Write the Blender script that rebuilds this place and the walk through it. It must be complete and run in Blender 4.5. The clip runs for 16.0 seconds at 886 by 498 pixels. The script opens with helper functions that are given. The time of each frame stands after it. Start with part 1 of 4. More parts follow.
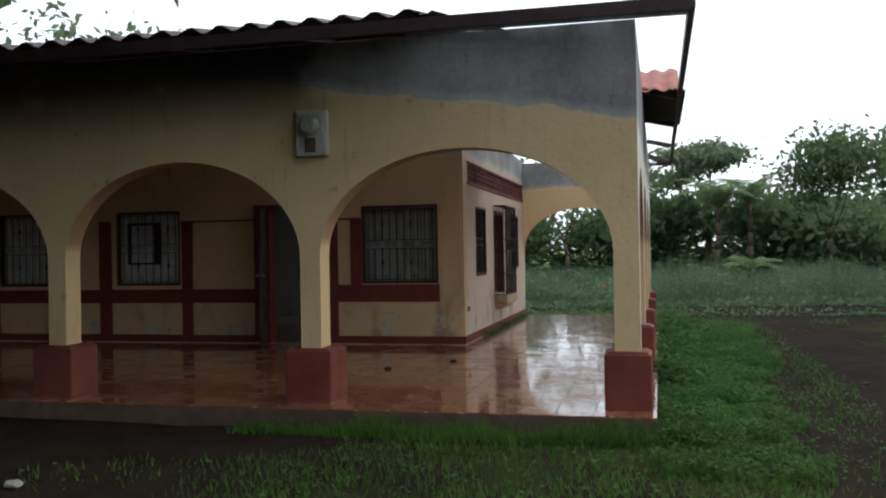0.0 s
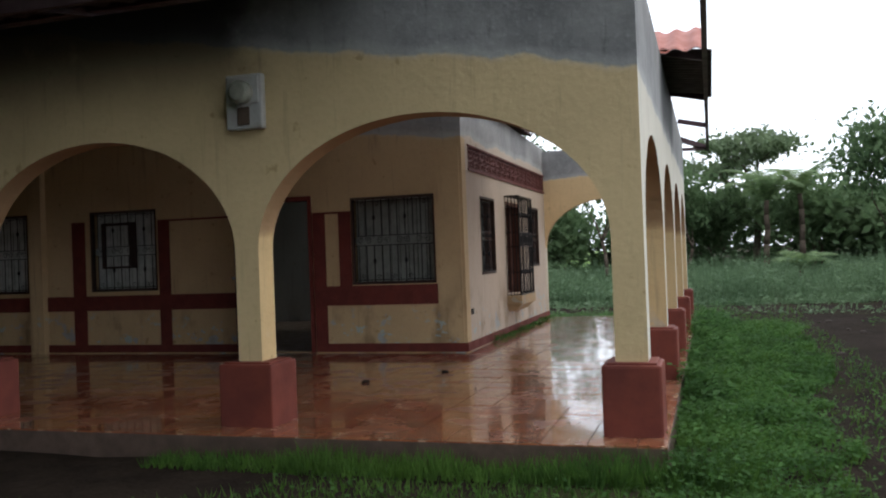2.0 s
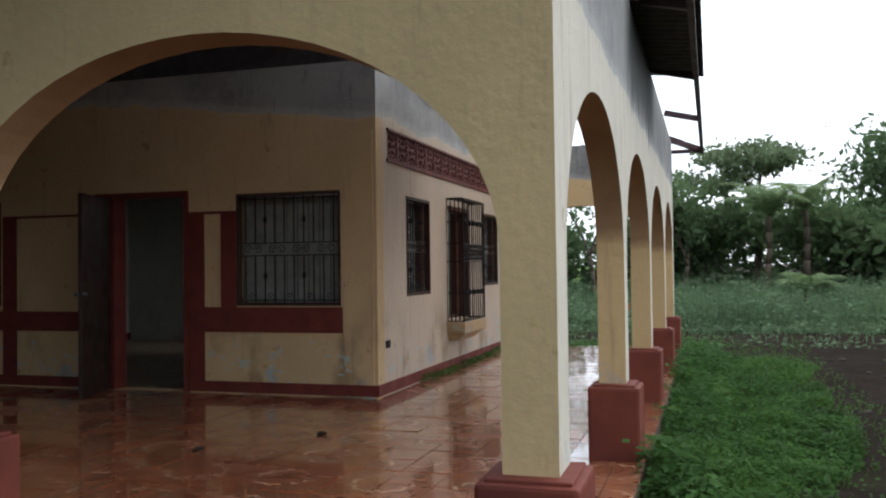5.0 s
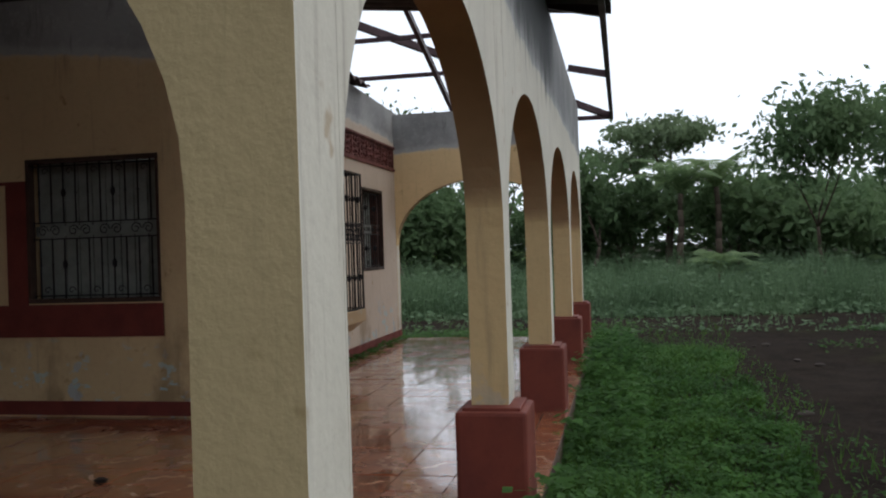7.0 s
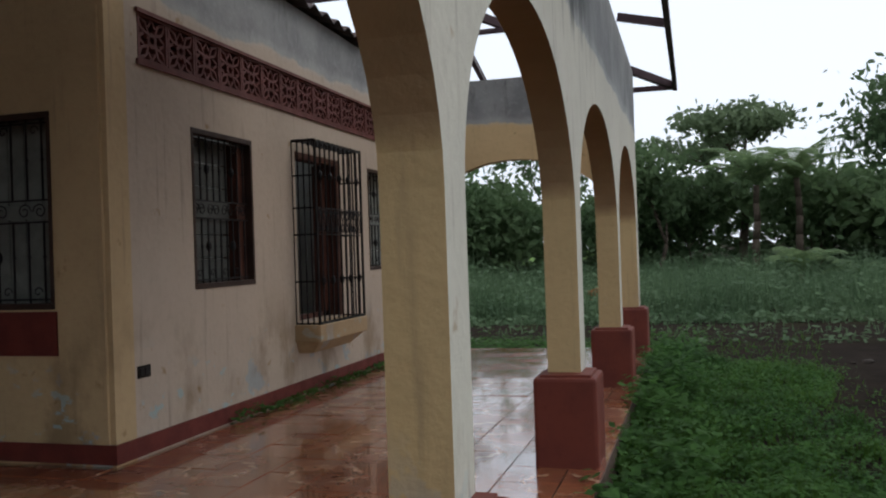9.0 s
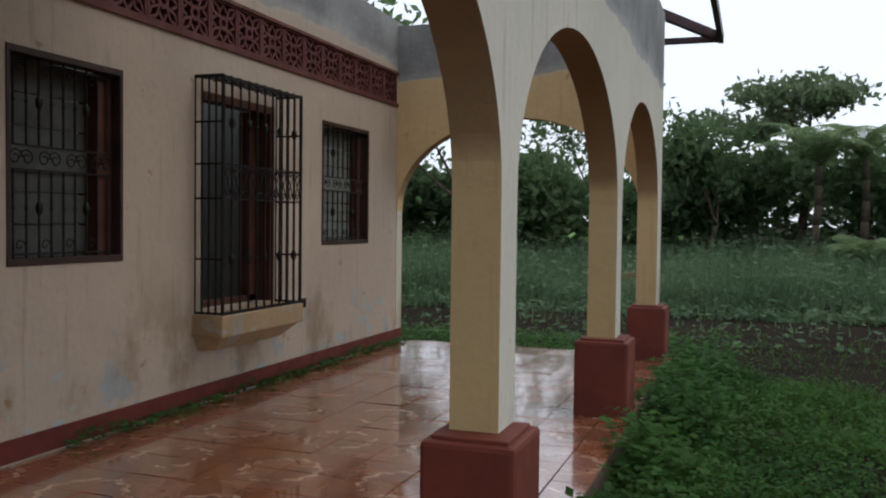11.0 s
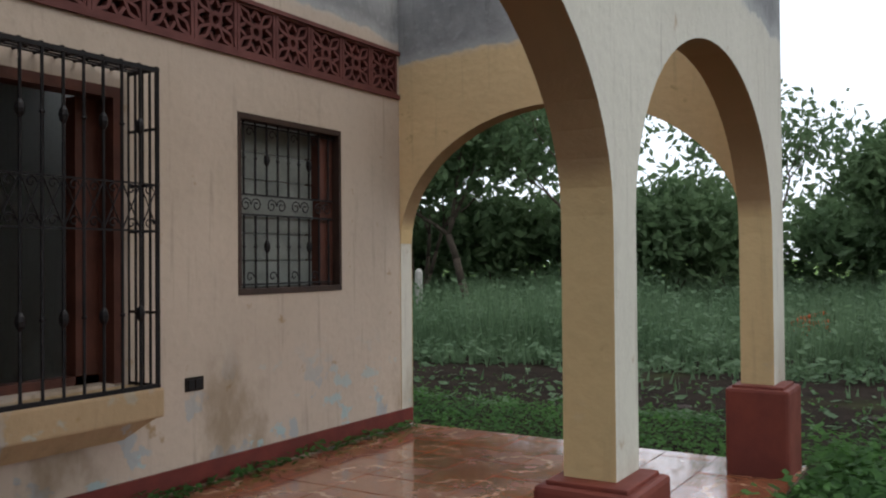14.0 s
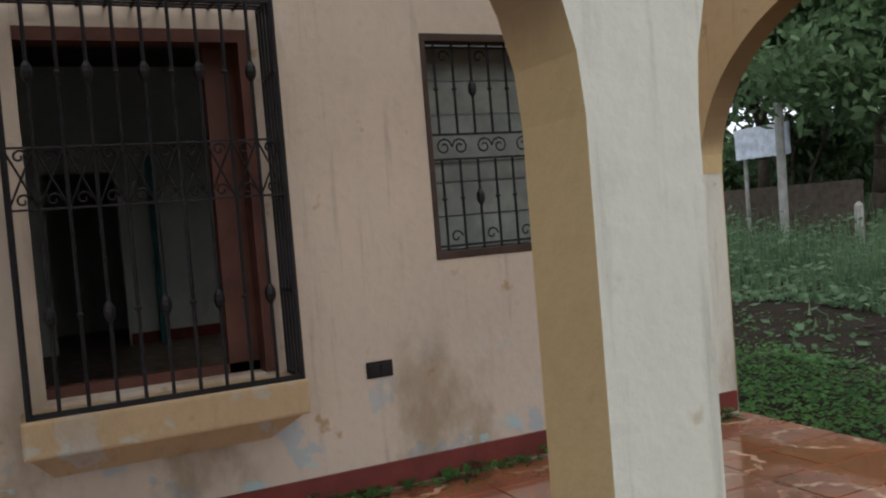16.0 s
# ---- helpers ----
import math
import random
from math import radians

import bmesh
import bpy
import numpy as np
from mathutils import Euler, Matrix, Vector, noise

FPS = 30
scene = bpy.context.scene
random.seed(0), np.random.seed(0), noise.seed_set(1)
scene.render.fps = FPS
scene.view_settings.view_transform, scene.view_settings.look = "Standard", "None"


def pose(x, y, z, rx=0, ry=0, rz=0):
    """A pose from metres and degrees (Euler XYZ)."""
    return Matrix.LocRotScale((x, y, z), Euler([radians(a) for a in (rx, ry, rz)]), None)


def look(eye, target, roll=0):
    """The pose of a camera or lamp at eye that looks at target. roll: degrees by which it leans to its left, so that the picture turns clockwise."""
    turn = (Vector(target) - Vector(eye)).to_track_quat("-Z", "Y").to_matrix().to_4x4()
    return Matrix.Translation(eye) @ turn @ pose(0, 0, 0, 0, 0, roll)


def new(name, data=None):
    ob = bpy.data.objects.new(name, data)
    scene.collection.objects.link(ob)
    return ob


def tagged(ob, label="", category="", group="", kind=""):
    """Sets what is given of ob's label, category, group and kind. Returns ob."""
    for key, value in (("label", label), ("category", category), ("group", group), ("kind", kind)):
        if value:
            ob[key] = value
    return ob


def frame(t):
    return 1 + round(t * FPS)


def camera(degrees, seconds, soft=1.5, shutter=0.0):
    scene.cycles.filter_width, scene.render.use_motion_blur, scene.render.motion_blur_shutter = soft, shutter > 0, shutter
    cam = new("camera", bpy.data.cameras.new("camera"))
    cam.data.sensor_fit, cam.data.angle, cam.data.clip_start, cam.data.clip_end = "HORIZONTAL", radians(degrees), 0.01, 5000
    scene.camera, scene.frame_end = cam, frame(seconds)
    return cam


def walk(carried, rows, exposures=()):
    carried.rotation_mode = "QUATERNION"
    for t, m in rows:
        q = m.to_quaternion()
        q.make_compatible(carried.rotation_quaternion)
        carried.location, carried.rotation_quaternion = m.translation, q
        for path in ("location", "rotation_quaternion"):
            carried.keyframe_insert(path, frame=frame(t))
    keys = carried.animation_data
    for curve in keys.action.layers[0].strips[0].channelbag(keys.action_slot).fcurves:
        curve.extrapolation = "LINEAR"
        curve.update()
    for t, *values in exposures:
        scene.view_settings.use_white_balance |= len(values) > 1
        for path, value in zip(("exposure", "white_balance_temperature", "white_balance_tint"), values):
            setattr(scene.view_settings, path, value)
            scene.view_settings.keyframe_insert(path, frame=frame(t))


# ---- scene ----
cam = camera(54.1, 16.0, soft=2.1)
PATH = [
    (0, (0.062, -7.16, 1.296), (-0.42, -5.219, 1.301), -1.0),
    (0.5, (0.119, -6.781, 1.254), (-0.41, -4.853, 1.28), -2.4),
    (1, (0.198, -6.392, 1.212), (-0.395, -4.483, 1.28), -1.9),
    (1.5, (0.288, -6.038, 1.22), (-0.354, -4.144, 1.263), -1.9),
    (2, (0.315, -5.649, 1.18), (-0.274, -3.738, 1.196), -2.1),
    (2.5, (0.356, -5.232, 1.183), (-0.244, -3.325, 1.197), -1.1),
    (3, (0.402, -4.836, 1.205), (-0.264, -2.95, 1.224), -0.1),
    (5.5, (0.436, -2.62, 1.208), (-0.081, -0.689, 1.261), -1.4),
    (6, (0.417, -2.209, 1.183), (0.045, -0.245, 1.235), -2.9),
    (6.5, (0.425, -1.798, 1.161), (0.036, 0.163, 1.208), -1.8),
    (7, (0.434, -1.359, 1.162), (0.028, 0.599, 1.166), -1.8),
    (7.5, (0.435, -0.907, 1.157), (0.143, 1.071, 1.1), -2.7),
    (8, (0.462, -0.426, 1.153), (-0.055, 1.505, 1.163), -1.5),
    (8.5, (0.478, 0.03, 1.126), (0.027, 1.977, 1.198), -0.8),
    (9, (0.49, 0.481, 1.099), (-0.066, 2.402, 1.107), -1.9),
    (9.5, (0.515, 0.927, 1.098), (-0.058, 2.843, 1.07), -1.7),
    (12, (0.757, 3.136, 1.179), (0.015, 4.992, 1.107), 1.1),
    (12.5, (0.769, 3.604, 1.169), (0.005, 5.452, 1.143), -0.9),
    (13, (0.827, 4.066, 1.165), (-0.071, 5.852, 1.144), 1.4),
    (13.5, (0.828, 4.54, 1.132), (-0.118, 6.301, 1.172), 1.0),
    (14, (0.849, 5.006, 1.125), (-0.207, 6.704, 1.154), -0.5),
    (14.5, (0.905, 5.488, 1.118), (-0.347, 7.048, 1.112), -1.7),
    (15, (0.924, 5.951, 1.096), (-0.482, 7.373, 1.047), -3.8),
    (15.5, (0.935, 6.387, 1.114), (-0.72, 7.508, 1.051), -2.4),
    (16, (0.904, 6.778, 1.133), (-0.903, 7.632, 1.063), -4.7),
]
walk(cam, [(t, look(eye, target, roll)) for t, eye, target, roll in PATH],
     [(0.0, 0.3), (1.5, 0.4), (3.0, 0.85), (5.5, 0.38), (6.5, 0.05), (8.0, -0.2), (9.5, -0.2), (12.0, -0.12), (14.5, 0.2), (16.0, 0.28)])

# ---- world, sun, exposure ----
world = bpy.data.worlds.new("world")
scene.world = world
world.use_nodes = True
wn = world.node_tree.nodes
wl = world.node_tree.links
bg = wn["Background"]
sky = wn.new("ShaderNodeTexSky")
sky.sky_type = "NISHITA"
sky.sun_disc = False
sky.sun_elevation = radians(48)
sky.sun_rotation = radians(70)
sky.air_density, sky.dust_density, sky.ozone_density = 1.0, 4.0, 1.0
cloud = wn.new("ShaderNodeMix")
cloud.data_type = "RGBA"
cloud.inputs[0].default_value = 0.82
cloud.inputs[7].default_value = (12.2, 13.1, 14.6, 1)
wl.new(sky.outputs[0], cloud.inputs[6])
wl.new(cloud.outputs[2], bg.inputs[0])
bg.inputs[1].default_value = 0.105
sun = new("sun", bpy.data.lights.new("sun", "SUN"))
sun.data.energy = 0.45
sun.data.angle = radians(25)
sun.data.color = (1.0, 0.96, 0.9)
sun.matrix_basis = look((12, 4, 14), (0, 0, 0))

# ---- materials ----


class Mat:
    """A small builder round one principled material."""

    def __init__(self, name, rough=0.8, metal=0.0, spec=0.5):
        self.m = bpy.data.materials.new(name)
        self.m.use_nodes = True
        self.n, self.l = self.m.node_tree.nodes, self.m.node_tree.links
        self.b = self.n["Principled BSDF"]
        self.b.inputs["Roughness"].default_value = rough
        self.b.inputs["Metallic"].default_value = metal
        self.b.inputs["Specular IOR Level"].default_value = spec * 0.6
        self.pos = self.n.new("ShaderNodeNewGeometry").outputs["Position"]

    def noise(self, scale, detail=6, stretch=(1, 1, 1), w=0.0, rough=0.6):
        mp = self.n.new("ShaderNodeMapping")
        mp.inputs["Scale"].default_value = stretch
        mp.inputs["Location"].default_value = (w, w * 1.7, w * 0.6)
        self.l.new(self.pos, mp.inputs[0])
        t = self.n.new("ShaderNodeTexNoise")
        t.inputs["Scale"].default_value, t.inputs["Detail"].default_value = scale, detail
        t.inputs["Roughness"].default_value = rough
        self.l.new(mp.outputs[0], t.inputs["Vector"])
        return t.outputs["Fac"]

    def ramp(self, x, a, b, lo=0.0, hi=1.0):
        r = self.n.new("ShaderNodeMapRange")
        r.inputs[1].default_value, r.inputs[2].default_value = a, b
        r.inputs[3].default_value, r.inputs[4].default_value = lo, hi
        r.interpolation_type = "SMOOTHSTEP"
        self.l.new(x, r.inputs[0])
        return r.outputs[0]

    def math(self, op, x, y=0.0, z=0.0):
        k = self.n.new("ShaderNodeMath")
        k.operation = op
        for i, v in enumerate((x, y, z)):
            if isinstance(v, (int, float)):
                k.inputs[i].default_value = v
            else:
                self.l.new(v, k.inputs[i])
        return k.outputs[0]

    def xyz(self):
        s = self.n.new("ShaderNodeSeparateXYZ")
        self.l.new(self.pos, s.inputs[0])
        return s.outputs

    def rand(self):
        return self.n.new("ShaderNodeObjectInfo").outputs["Random"]

    def mix(self, f, a, b, mode="MIX"):
        k = self.n.new("ShaderNodeMix")
        k.data_type, k.blend_type = "RGBA", mode
        for i, v in ((0, f), (6, a), (7, b)):
            if isinstance(v, tuple):
                k.inputs[i].default_value = (*v, 1)
            elif isinstance(v, (int, float)):
                k.inputs[i].default_value = v
            else:
                self.l.new(v, k.inputs[i])
        return k.outputs[2]

    def done(self, col, rough=None, bump=None, strength=0.3, dist=0.01):
        if isinstance(col, tuple):
            self.b.inputs["Base Color"].default_value = (*col, 1)
        else:
            self.l.new(col, self.b.inputs["Base Color"])
        if rough is not None:
            self.l.new(rough, self.b.inputs["Roughness"])
        if bump is not None:
            k = self.n.new("ShaderNodeBump")
            k.inputs["Strength"].default_value, k.inputs["Distance"].default_value = strength, dist
            self.l.new(bump, k.inputs["Height"])
            self.l.new(k.outputs[0], self.b.inputs["Normal"])
        return self.m


def plaster(name, paint, grey_z=None, soot_shade=False, stain=None, upper=None, dirt=1.0, tilt=0.0, streak=0.35):
    """Painted plaster with blotches, dirt runs and, above grey_z, bare cement."""
    k = Mat(name, 0.75)
    x, y, z = k.xyz()
    big = k.noise(1.1, 5)
    fine = k.noise(22, 6, w=3)
    runs = k.noise(3.0, 5, (5, 5, 0.35), w=7)
    col = k.mix(k.ramp(big, 0.35, 0.7, 0, 0.5), paint, tuple(c * 0.8 for c in paint))
    col = k.mix(k.ramp(fine, 0.45, 0.8, 0, 0.22), col, tuple(c * 0.6 for c in paint))
    col = k.mix(k.ramp(runs, 0.55, 0.78, 0, streak * dirt), col, (0.16, 0.12, 0.08))
    spots = k.noise(6.5, 3, w=15)
    col = k.mix(k.ramp(spots, 0.65, 0.74, 0, 0.55 * dirt), col, (0.3, 0.19, 0.08))
    peel = k.noise(3.1, 6, w=29)
    low = k.ramp(z, 0.2, 0.75, 1, 0)
    col = k.mix(k.math("MULTIPLY", k.ramp(peel, 0.59, 0.62, 0, 0.8 * dirt), low), col, (0.36, 0.37, 0.36))
    grime = k.noise(1.7, 6, (1, 1, 0.6), w=33)
    col = k.mix(k.math("MULTIPLY", k.ramp(grime, 0.5, 0.66, 0, 0.5 * dirt), k.ramp(z, 0.3, 0.95, 1, 0.12)), col, (0.20, 0.135, 0.07))
    blue = k.noise(4.2, 4, (1, 1, 1.5), w=41)
    col = k.mix(k.math("MULTIPLY", k.ramp(blue, 0.61, 0.66, 0, 0.55 * dirt), low), col, (0.32, 0.46, 0.48))
    if grey_z is not None:
        edge = k.math("ADD", z, k.math("MULTIPLY", k.math("SUBTRACT", k.noise(2.2, 5, w=51), 0.5), 0.22))
        edge = k.math("ADD", edge, k.math("MULTIPLY", x, tilt))
        cem = k.mix(k.ramp(k.noise(1.8, 6, w=61), 0.35, 0.7), (0.31, 0.31, 0.30), (0.20, 0.20, 0.20))
        cem = k.mix(k.ramp(k.noise(5, 6, (3, 3, 0.5), w=66), 0.55, 0.75, 0, 0.6), cem, (0.09, 0.09, 0.09))
        cem = k.mix(k.ramp(fine, 0.5, 0.75, 0, 0.3), cem, (0.45, 0.45, 0.43))
        pale = k.math("MULTIPLY", k.ramp(edge, grey_z - 0.05, grey_z + 0.02), k.ramp(edge, grey_z + 0.02, grey_z + 0.1, 1, 0))
        col = k.mix(k.ramp(edge, grey_z - 0.015, grey_z + 0.015), col, cem)
        col = k.mix(k.math("MULTIPLY", pale, 0.35), col, (0.5, 0.5, 0.48))
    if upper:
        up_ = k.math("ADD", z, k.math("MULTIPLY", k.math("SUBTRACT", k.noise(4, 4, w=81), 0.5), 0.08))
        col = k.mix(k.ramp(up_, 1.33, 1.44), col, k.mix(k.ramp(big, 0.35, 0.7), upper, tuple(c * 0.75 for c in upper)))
    if stain:
        s = k.math("MULTIPLY", k.ramp(y, stain[0], stain[0] + 0.7), k.ramp(y, stain[1] - 0.8, stain[1], 1, 0))
        s = k.math("MULTIPLY", s, k.ramp(k.math("ADD", z, k.math("MULTIPLY", k.noise(2.4, 5, (1, 2.5, 0.6), w=91), 0.9)), 2.65, 3.05))
        col = k.mix(k.math("MULTIPLY", s, 0.85), col, (0.03, 0.032, 0.03))
    # soot stain, running leftwards into eave shade that is painted into the colour
    if soot_shade:
        s = k.math("ADD", k.ramp(x, -3.3, -2.2, 1, 0), k.math("MULTIPLY", k.math("SUBTRACT", k.noise(1.6, 5, w=71), 0.5), 1.1))
        s = k.math("MULTIPLY", k.ramp(s, 0.35, 0.95), k.ramp(z, 2.25, 2.95))
        col = k.mix(k.math("MULTIPLY", s, 0.9), col, (0.02, 0.018, 0.016))
    return k.done(col, bump=k.math("ADD", k.math("MULTIPLY", big, 2.0), fine), strength=0.35, dist=0.012)


YEL = (0.62, 0.475, 0.26)
M_FRONT = plaster("front_plaster", YEL, 2.335, soot_shade=True, tilt=0.15)
M_SIDE = plaster("side_plaster", (0.60, 0.57, 0.48), 2.34, dirt=1.0, streak=0.6, stain=(2.6, 6.2))
M_INNER = plaster("inner_plaster", (0.68, 0.49, 0.26), 2.5)
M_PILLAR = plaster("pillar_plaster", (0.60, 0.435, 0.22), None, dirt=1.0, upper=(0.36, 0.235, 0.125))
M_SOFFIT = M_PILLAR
M_HOUSE = plaster("house_plaster", (0.51, 0.415, 0.325), 2.66, dirt=1.35)
M_HFRONT = plaster("house_front_plaster", (0.54, 0.39, 0.215), 2.37, dirt=1.3, tilt=0.1)
M_ROOM = plaster("room_plaster", (0.62, 0.63, 0.58), None, dirt=0.5)


def simple(name, col, rough=0.6, metal=0.0, var=0.35, scale=6.0, bump=0.2, second=None, spec=0.5):
    k = Mat(name, rough, metal, spec)
    a = k.noise(scale, 6)
    f = k.noise(scale * 9, 4, w=5)
    c = k.mix(k.ramp(a, 0.3, 0.7), col, second or tuple(v * (1 - var) for v in col))
    c = k.mix(k.ramp(f, 0.5, 0.8, 0, 0.35), c, tuple(v * 0.55 for v in col))
    return k.done(c, k.ramp(a, 0.2, 0.8, max(0.05, rough - 0.12), min(1, rough + 0.12)), k.math("ADD", a, f), bump, 0.006)


M_RED = simple("red_paint", (0.15, 0.028, 0.02), 0.6, second=(0.11, 0.023, 0.018))
M_PED = simple("pedestal_paint", (0.175, 0.04, 0.025), 0.65, second=(0.12, 0.029, 0.021), scale=3)
M_FRIEZE = simple("frieze_paint", (0.15, 0.048, 0.04), 0.7)
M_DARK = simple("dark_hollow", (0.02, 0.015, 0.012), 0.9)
M_STEEL = simple("painted_steel", (0.075, 0.045, 0.05), 0.5, 0.3)
M_GALV = simple("galvanised_steel", (0.17, 0.2, 0.22), 0.45, 0.6)
M_BAR = simple("black_iron", (0.018, 0.016, 0.017), 0.5, 0.4)
M_FRAME = simple("window_wood", (0.05, 0.028, 0.02), 0.55)
M_WOODRED = simple("mahogany_frame", (0.10, 0.035, 0.022), 0.5)
# the grey shutter at half brightness, window 2's shade put into its colour
M_PANEL_SHADED = simple("shaded_shutter", (0.11, 0.115, 0.105), 0.6)
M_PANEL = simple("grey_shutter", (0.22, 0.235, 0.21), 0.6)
M_SLAT = simple("pale_shutter", (0.55, 0.58, 0.56), 0.55)
M_DOOR = simple("dark_door", (0.035, 0.018, 0.014), 0.5)
M_BOX = simple("meter_metal", (0.46, 0.47, 0.45), 0.5, 0.2, second=(0.36, 0.34, 0.30))
M_METER = simple("meter_glass", (0.30, 0.30, 0.24), 0.15)
M_RUST = simple("rust_stain", (0.10, 0.07, 0.05), 0.8)
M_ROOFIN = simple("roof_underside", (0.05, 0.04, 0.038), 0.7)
M_ROOFTOP = simple("red_roof_sheet", (0.40, 0.13, 0.09), 0.5, second=(0.32, 0.1, 0.07))
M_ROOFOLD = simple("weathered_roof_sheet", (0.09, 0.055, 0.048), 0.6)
M_CONC = simple("concrete", (0.30, 0.28, 0.25), 0.85)
M_INFLOOR = simple("room_floor", (0.22, 0.17, 0.13), 0.5)
M_TEAL = simple("teal_wood", (0.05, 0.20, 0.20), 0.5)
M_STONE = simple("stone_debris", (0.40, 0.39, 0.36), 0.8)
M_CLOD = simple("earth_clod", (0.07, 0.055, 0.045), 0.9)
M_POST = simple("weathered_post", (0.42, 0.40, 0.36), 0.85)
M_BARK = simple("bark", (0.10, 0.075, 0.055), 0.9, scale=9, bump=0.6)
M_ZINC = simple("zinc_sheet", (0.62, 0.66, 0.72), 0.4, 0.4)
M_ORANGE = simple("orange_metal", (0.6, 0.12, 0.03), 0.5)
M_SILLP = plaster("sill_plaster", (0.42, 0.295, 0.165), None, dirt=1.2)


def tile_mat():
    k = Mat("glazed_terracotta_tile", 0.2, 0, 0.9)
    k.b.inputs["Coat Weight"].default_value, k.b.inputs["Coat Roughness"].default_value = 1.0, 0.07
    x, y, z = k.xyz()

    def cell(v, off):
        return k.math("SUBTRACT", k.math("FRACT", k.math("MULTIPLY", k.math("ADD", v, off), 1 / 0.6)), 0.5)

    u, v = cell(x, 1.95 + 0.3 + 6.0), cell(y, -8.13 + 0.3 + 18.0)
    r = k.math("SQRT", k.math("ADD", k.math("MULTIPLY", u, u), k.math("MULTIPLY", v, v)))
    wav = k.math("MULTIPLY", k.math("SINE", k.math("MULTIPLY", k.math("ARCTAN2", v, u), 12.0)), 0.018)
    rr = k.math("ADD", r, wav)
    ring = k.math("MULTIPLY", k.ramp(rr, 0.26, 0.28), k.ramp(rr, 0.31, 0.33, 1, 0))
    ring = k.math("MULTIPLY", ring, k.ramp(k.noise(14, 4, w=4), 0.35, 0.6))
    big, mid, fine = k.noise(0.9, 5), k.noise(5, 6, w=9), k.noise(40, 3, w=2)
    col = k.mix(k.ramp(mid, 0.35, 0.7), (0.34, 0.12, 0.05), (0.20, 0.07, 0.037))
    col = k.mix(k.ramp(fine, 0.5, 0.8, 0, 0.35), col, (0.40, 0.2, 0.11))
    col = k.mix(k.math("MULTIPLY", k.rand(), 0.3), col, (0.24, 0.07, 0.035))
    col = k.mix(k.math("MULTIPLY", ring, 0.85), col, (0.62, 0.42, 0.28))
    col = k.mix(k.ramp(big, 0.5, 0.75, 0, 0.35), col, (0.16, 0.09, 0.06))
    rough = k.ramp(k.noise(2.6, 5, w=13), 0.35, 0.65, 0.1, 0.34)
    return k.done(col, rough, k.math("ADD", mid, k.math("MULTIPLY", fine, 0.25)), 0.22, 0.012)


M_TILE = tile_mat()
M_GROUT = simple("tile_grout", (0.12, 0.08, 0.06), 0.7)


def ground_mat():
    """Damp earth with a worn track; the grass itself is geometry."""
    k = Mat("damp_earth", 0.95, 0, 0.03)
    a, b, c = k.noise(0.35, 6), k.noise(3, 7, w=3), k.noise(28, 4, w=8)
    col = k.mix(k.ramp(b, 0.35, 0.7), (0.028, 0.021, 0.016), (0.017, 0.0125, 0.010))
    col = k.mix(k.ramp(c, 0.45, 0.8, 0, 0.5), col, (0.05, 0.04, 0.034))
    col = k.mix(k.ramp(a, 0.52, 0.66, 0, 0.7), col, (0.045, 0.055, 0.022))
    return k.done(col, k.ramp(a, 0.3, 0.7, 0.8, 1.0), k.math("ADD", b, k.math("MULTIPLY", c, 0.4)), 0.8, 0.04)


M_GROUND = ground_mat()


def leaf_mat(name, col, col2, scale=0.8):
    k = Mat(name, 0.65, 0, 0.2)
    a = k.noise(scale, 4)
    b = k.noise(scale * 14, 2, w=4)
    c = k.mix(k.ramp(a, 0.35, 0.65), col, col2)
    c = k.mix(k.ramp(b, 0.4, 0.75, 0, 0.6), c, tuple(min(1, v * 1.7) for v in col))
    out = k.done(c)
    tr = k.n.new("ShaderNodeBsdfTranslucent")
    k.l.new(c, tr.inputs[0])
    ad = k.n.new("ShaderNodeMixShader")
    ad.inputs[0].default_value = 0.45
    k.l.new(k.b.outputs[0], ad.inputs[1])
    k.l.new(tr.outputs[0], ad.inputs[2])
    k.l.new(ad.outputs[0], k.n["Material Output"].inputs[0])
    return out


M_GRASS = leaf_mat("lawn_grass", (0.09, 0.175, 0.034), (0.048, 0.11, 0.025))
M_WEED = leaf_mat("leafy_weeds", (0.07, 0.155, 0.038), (0.036, 0.09, 0.025))
M_BUSH = leaf_mat("field_weeds", (0.13, 0.195, 0.105), (0.08, 0.135, 0.07), 0.5)
M_LEAF = leaf_mat("tree_leaves", (0.12, 0.18, 0.085), (0.07, 0.12, 0.055), 0.4)
M_LEAF2 = leaf_mat("light_tree_leaves", (0.15, 0.2, 0.11), (0.105, 0.15, 0.08), 0.4)
M_PALM = leaf_mat("palm_leaves", (0.17, 0.24, 0.11), (0.11, 0.17, 0.08), 0.5)
M_FAR = leaf_mat("far_meadow", (0.25, 0.42, 0.10), (0.20, 0.36, 0.08), 0.3)

# ---- mesh helpers ----


def obj(name, verts, faces, mats, idx=None, parent=None, smooth=False):
    me = bpy.data.meshes.new(name)
    me.from_pydata([tuple(v) for v in verts], [], [tuple(f) for f in faces])
    for m in mats if isinstance(mats, (list, tuple)) else [mats]:
        me.materials.append(m)
    if idx is not None:
        me.polygons.foreach_set("material_index", idx)
    if smooth:
        me.polygons.foreach_set("use_smooth", [True] * len(me.polygons))
    me.update()
    ob = new(name, me)
    if parent is not None:
        ob.parent = parent
    return ob


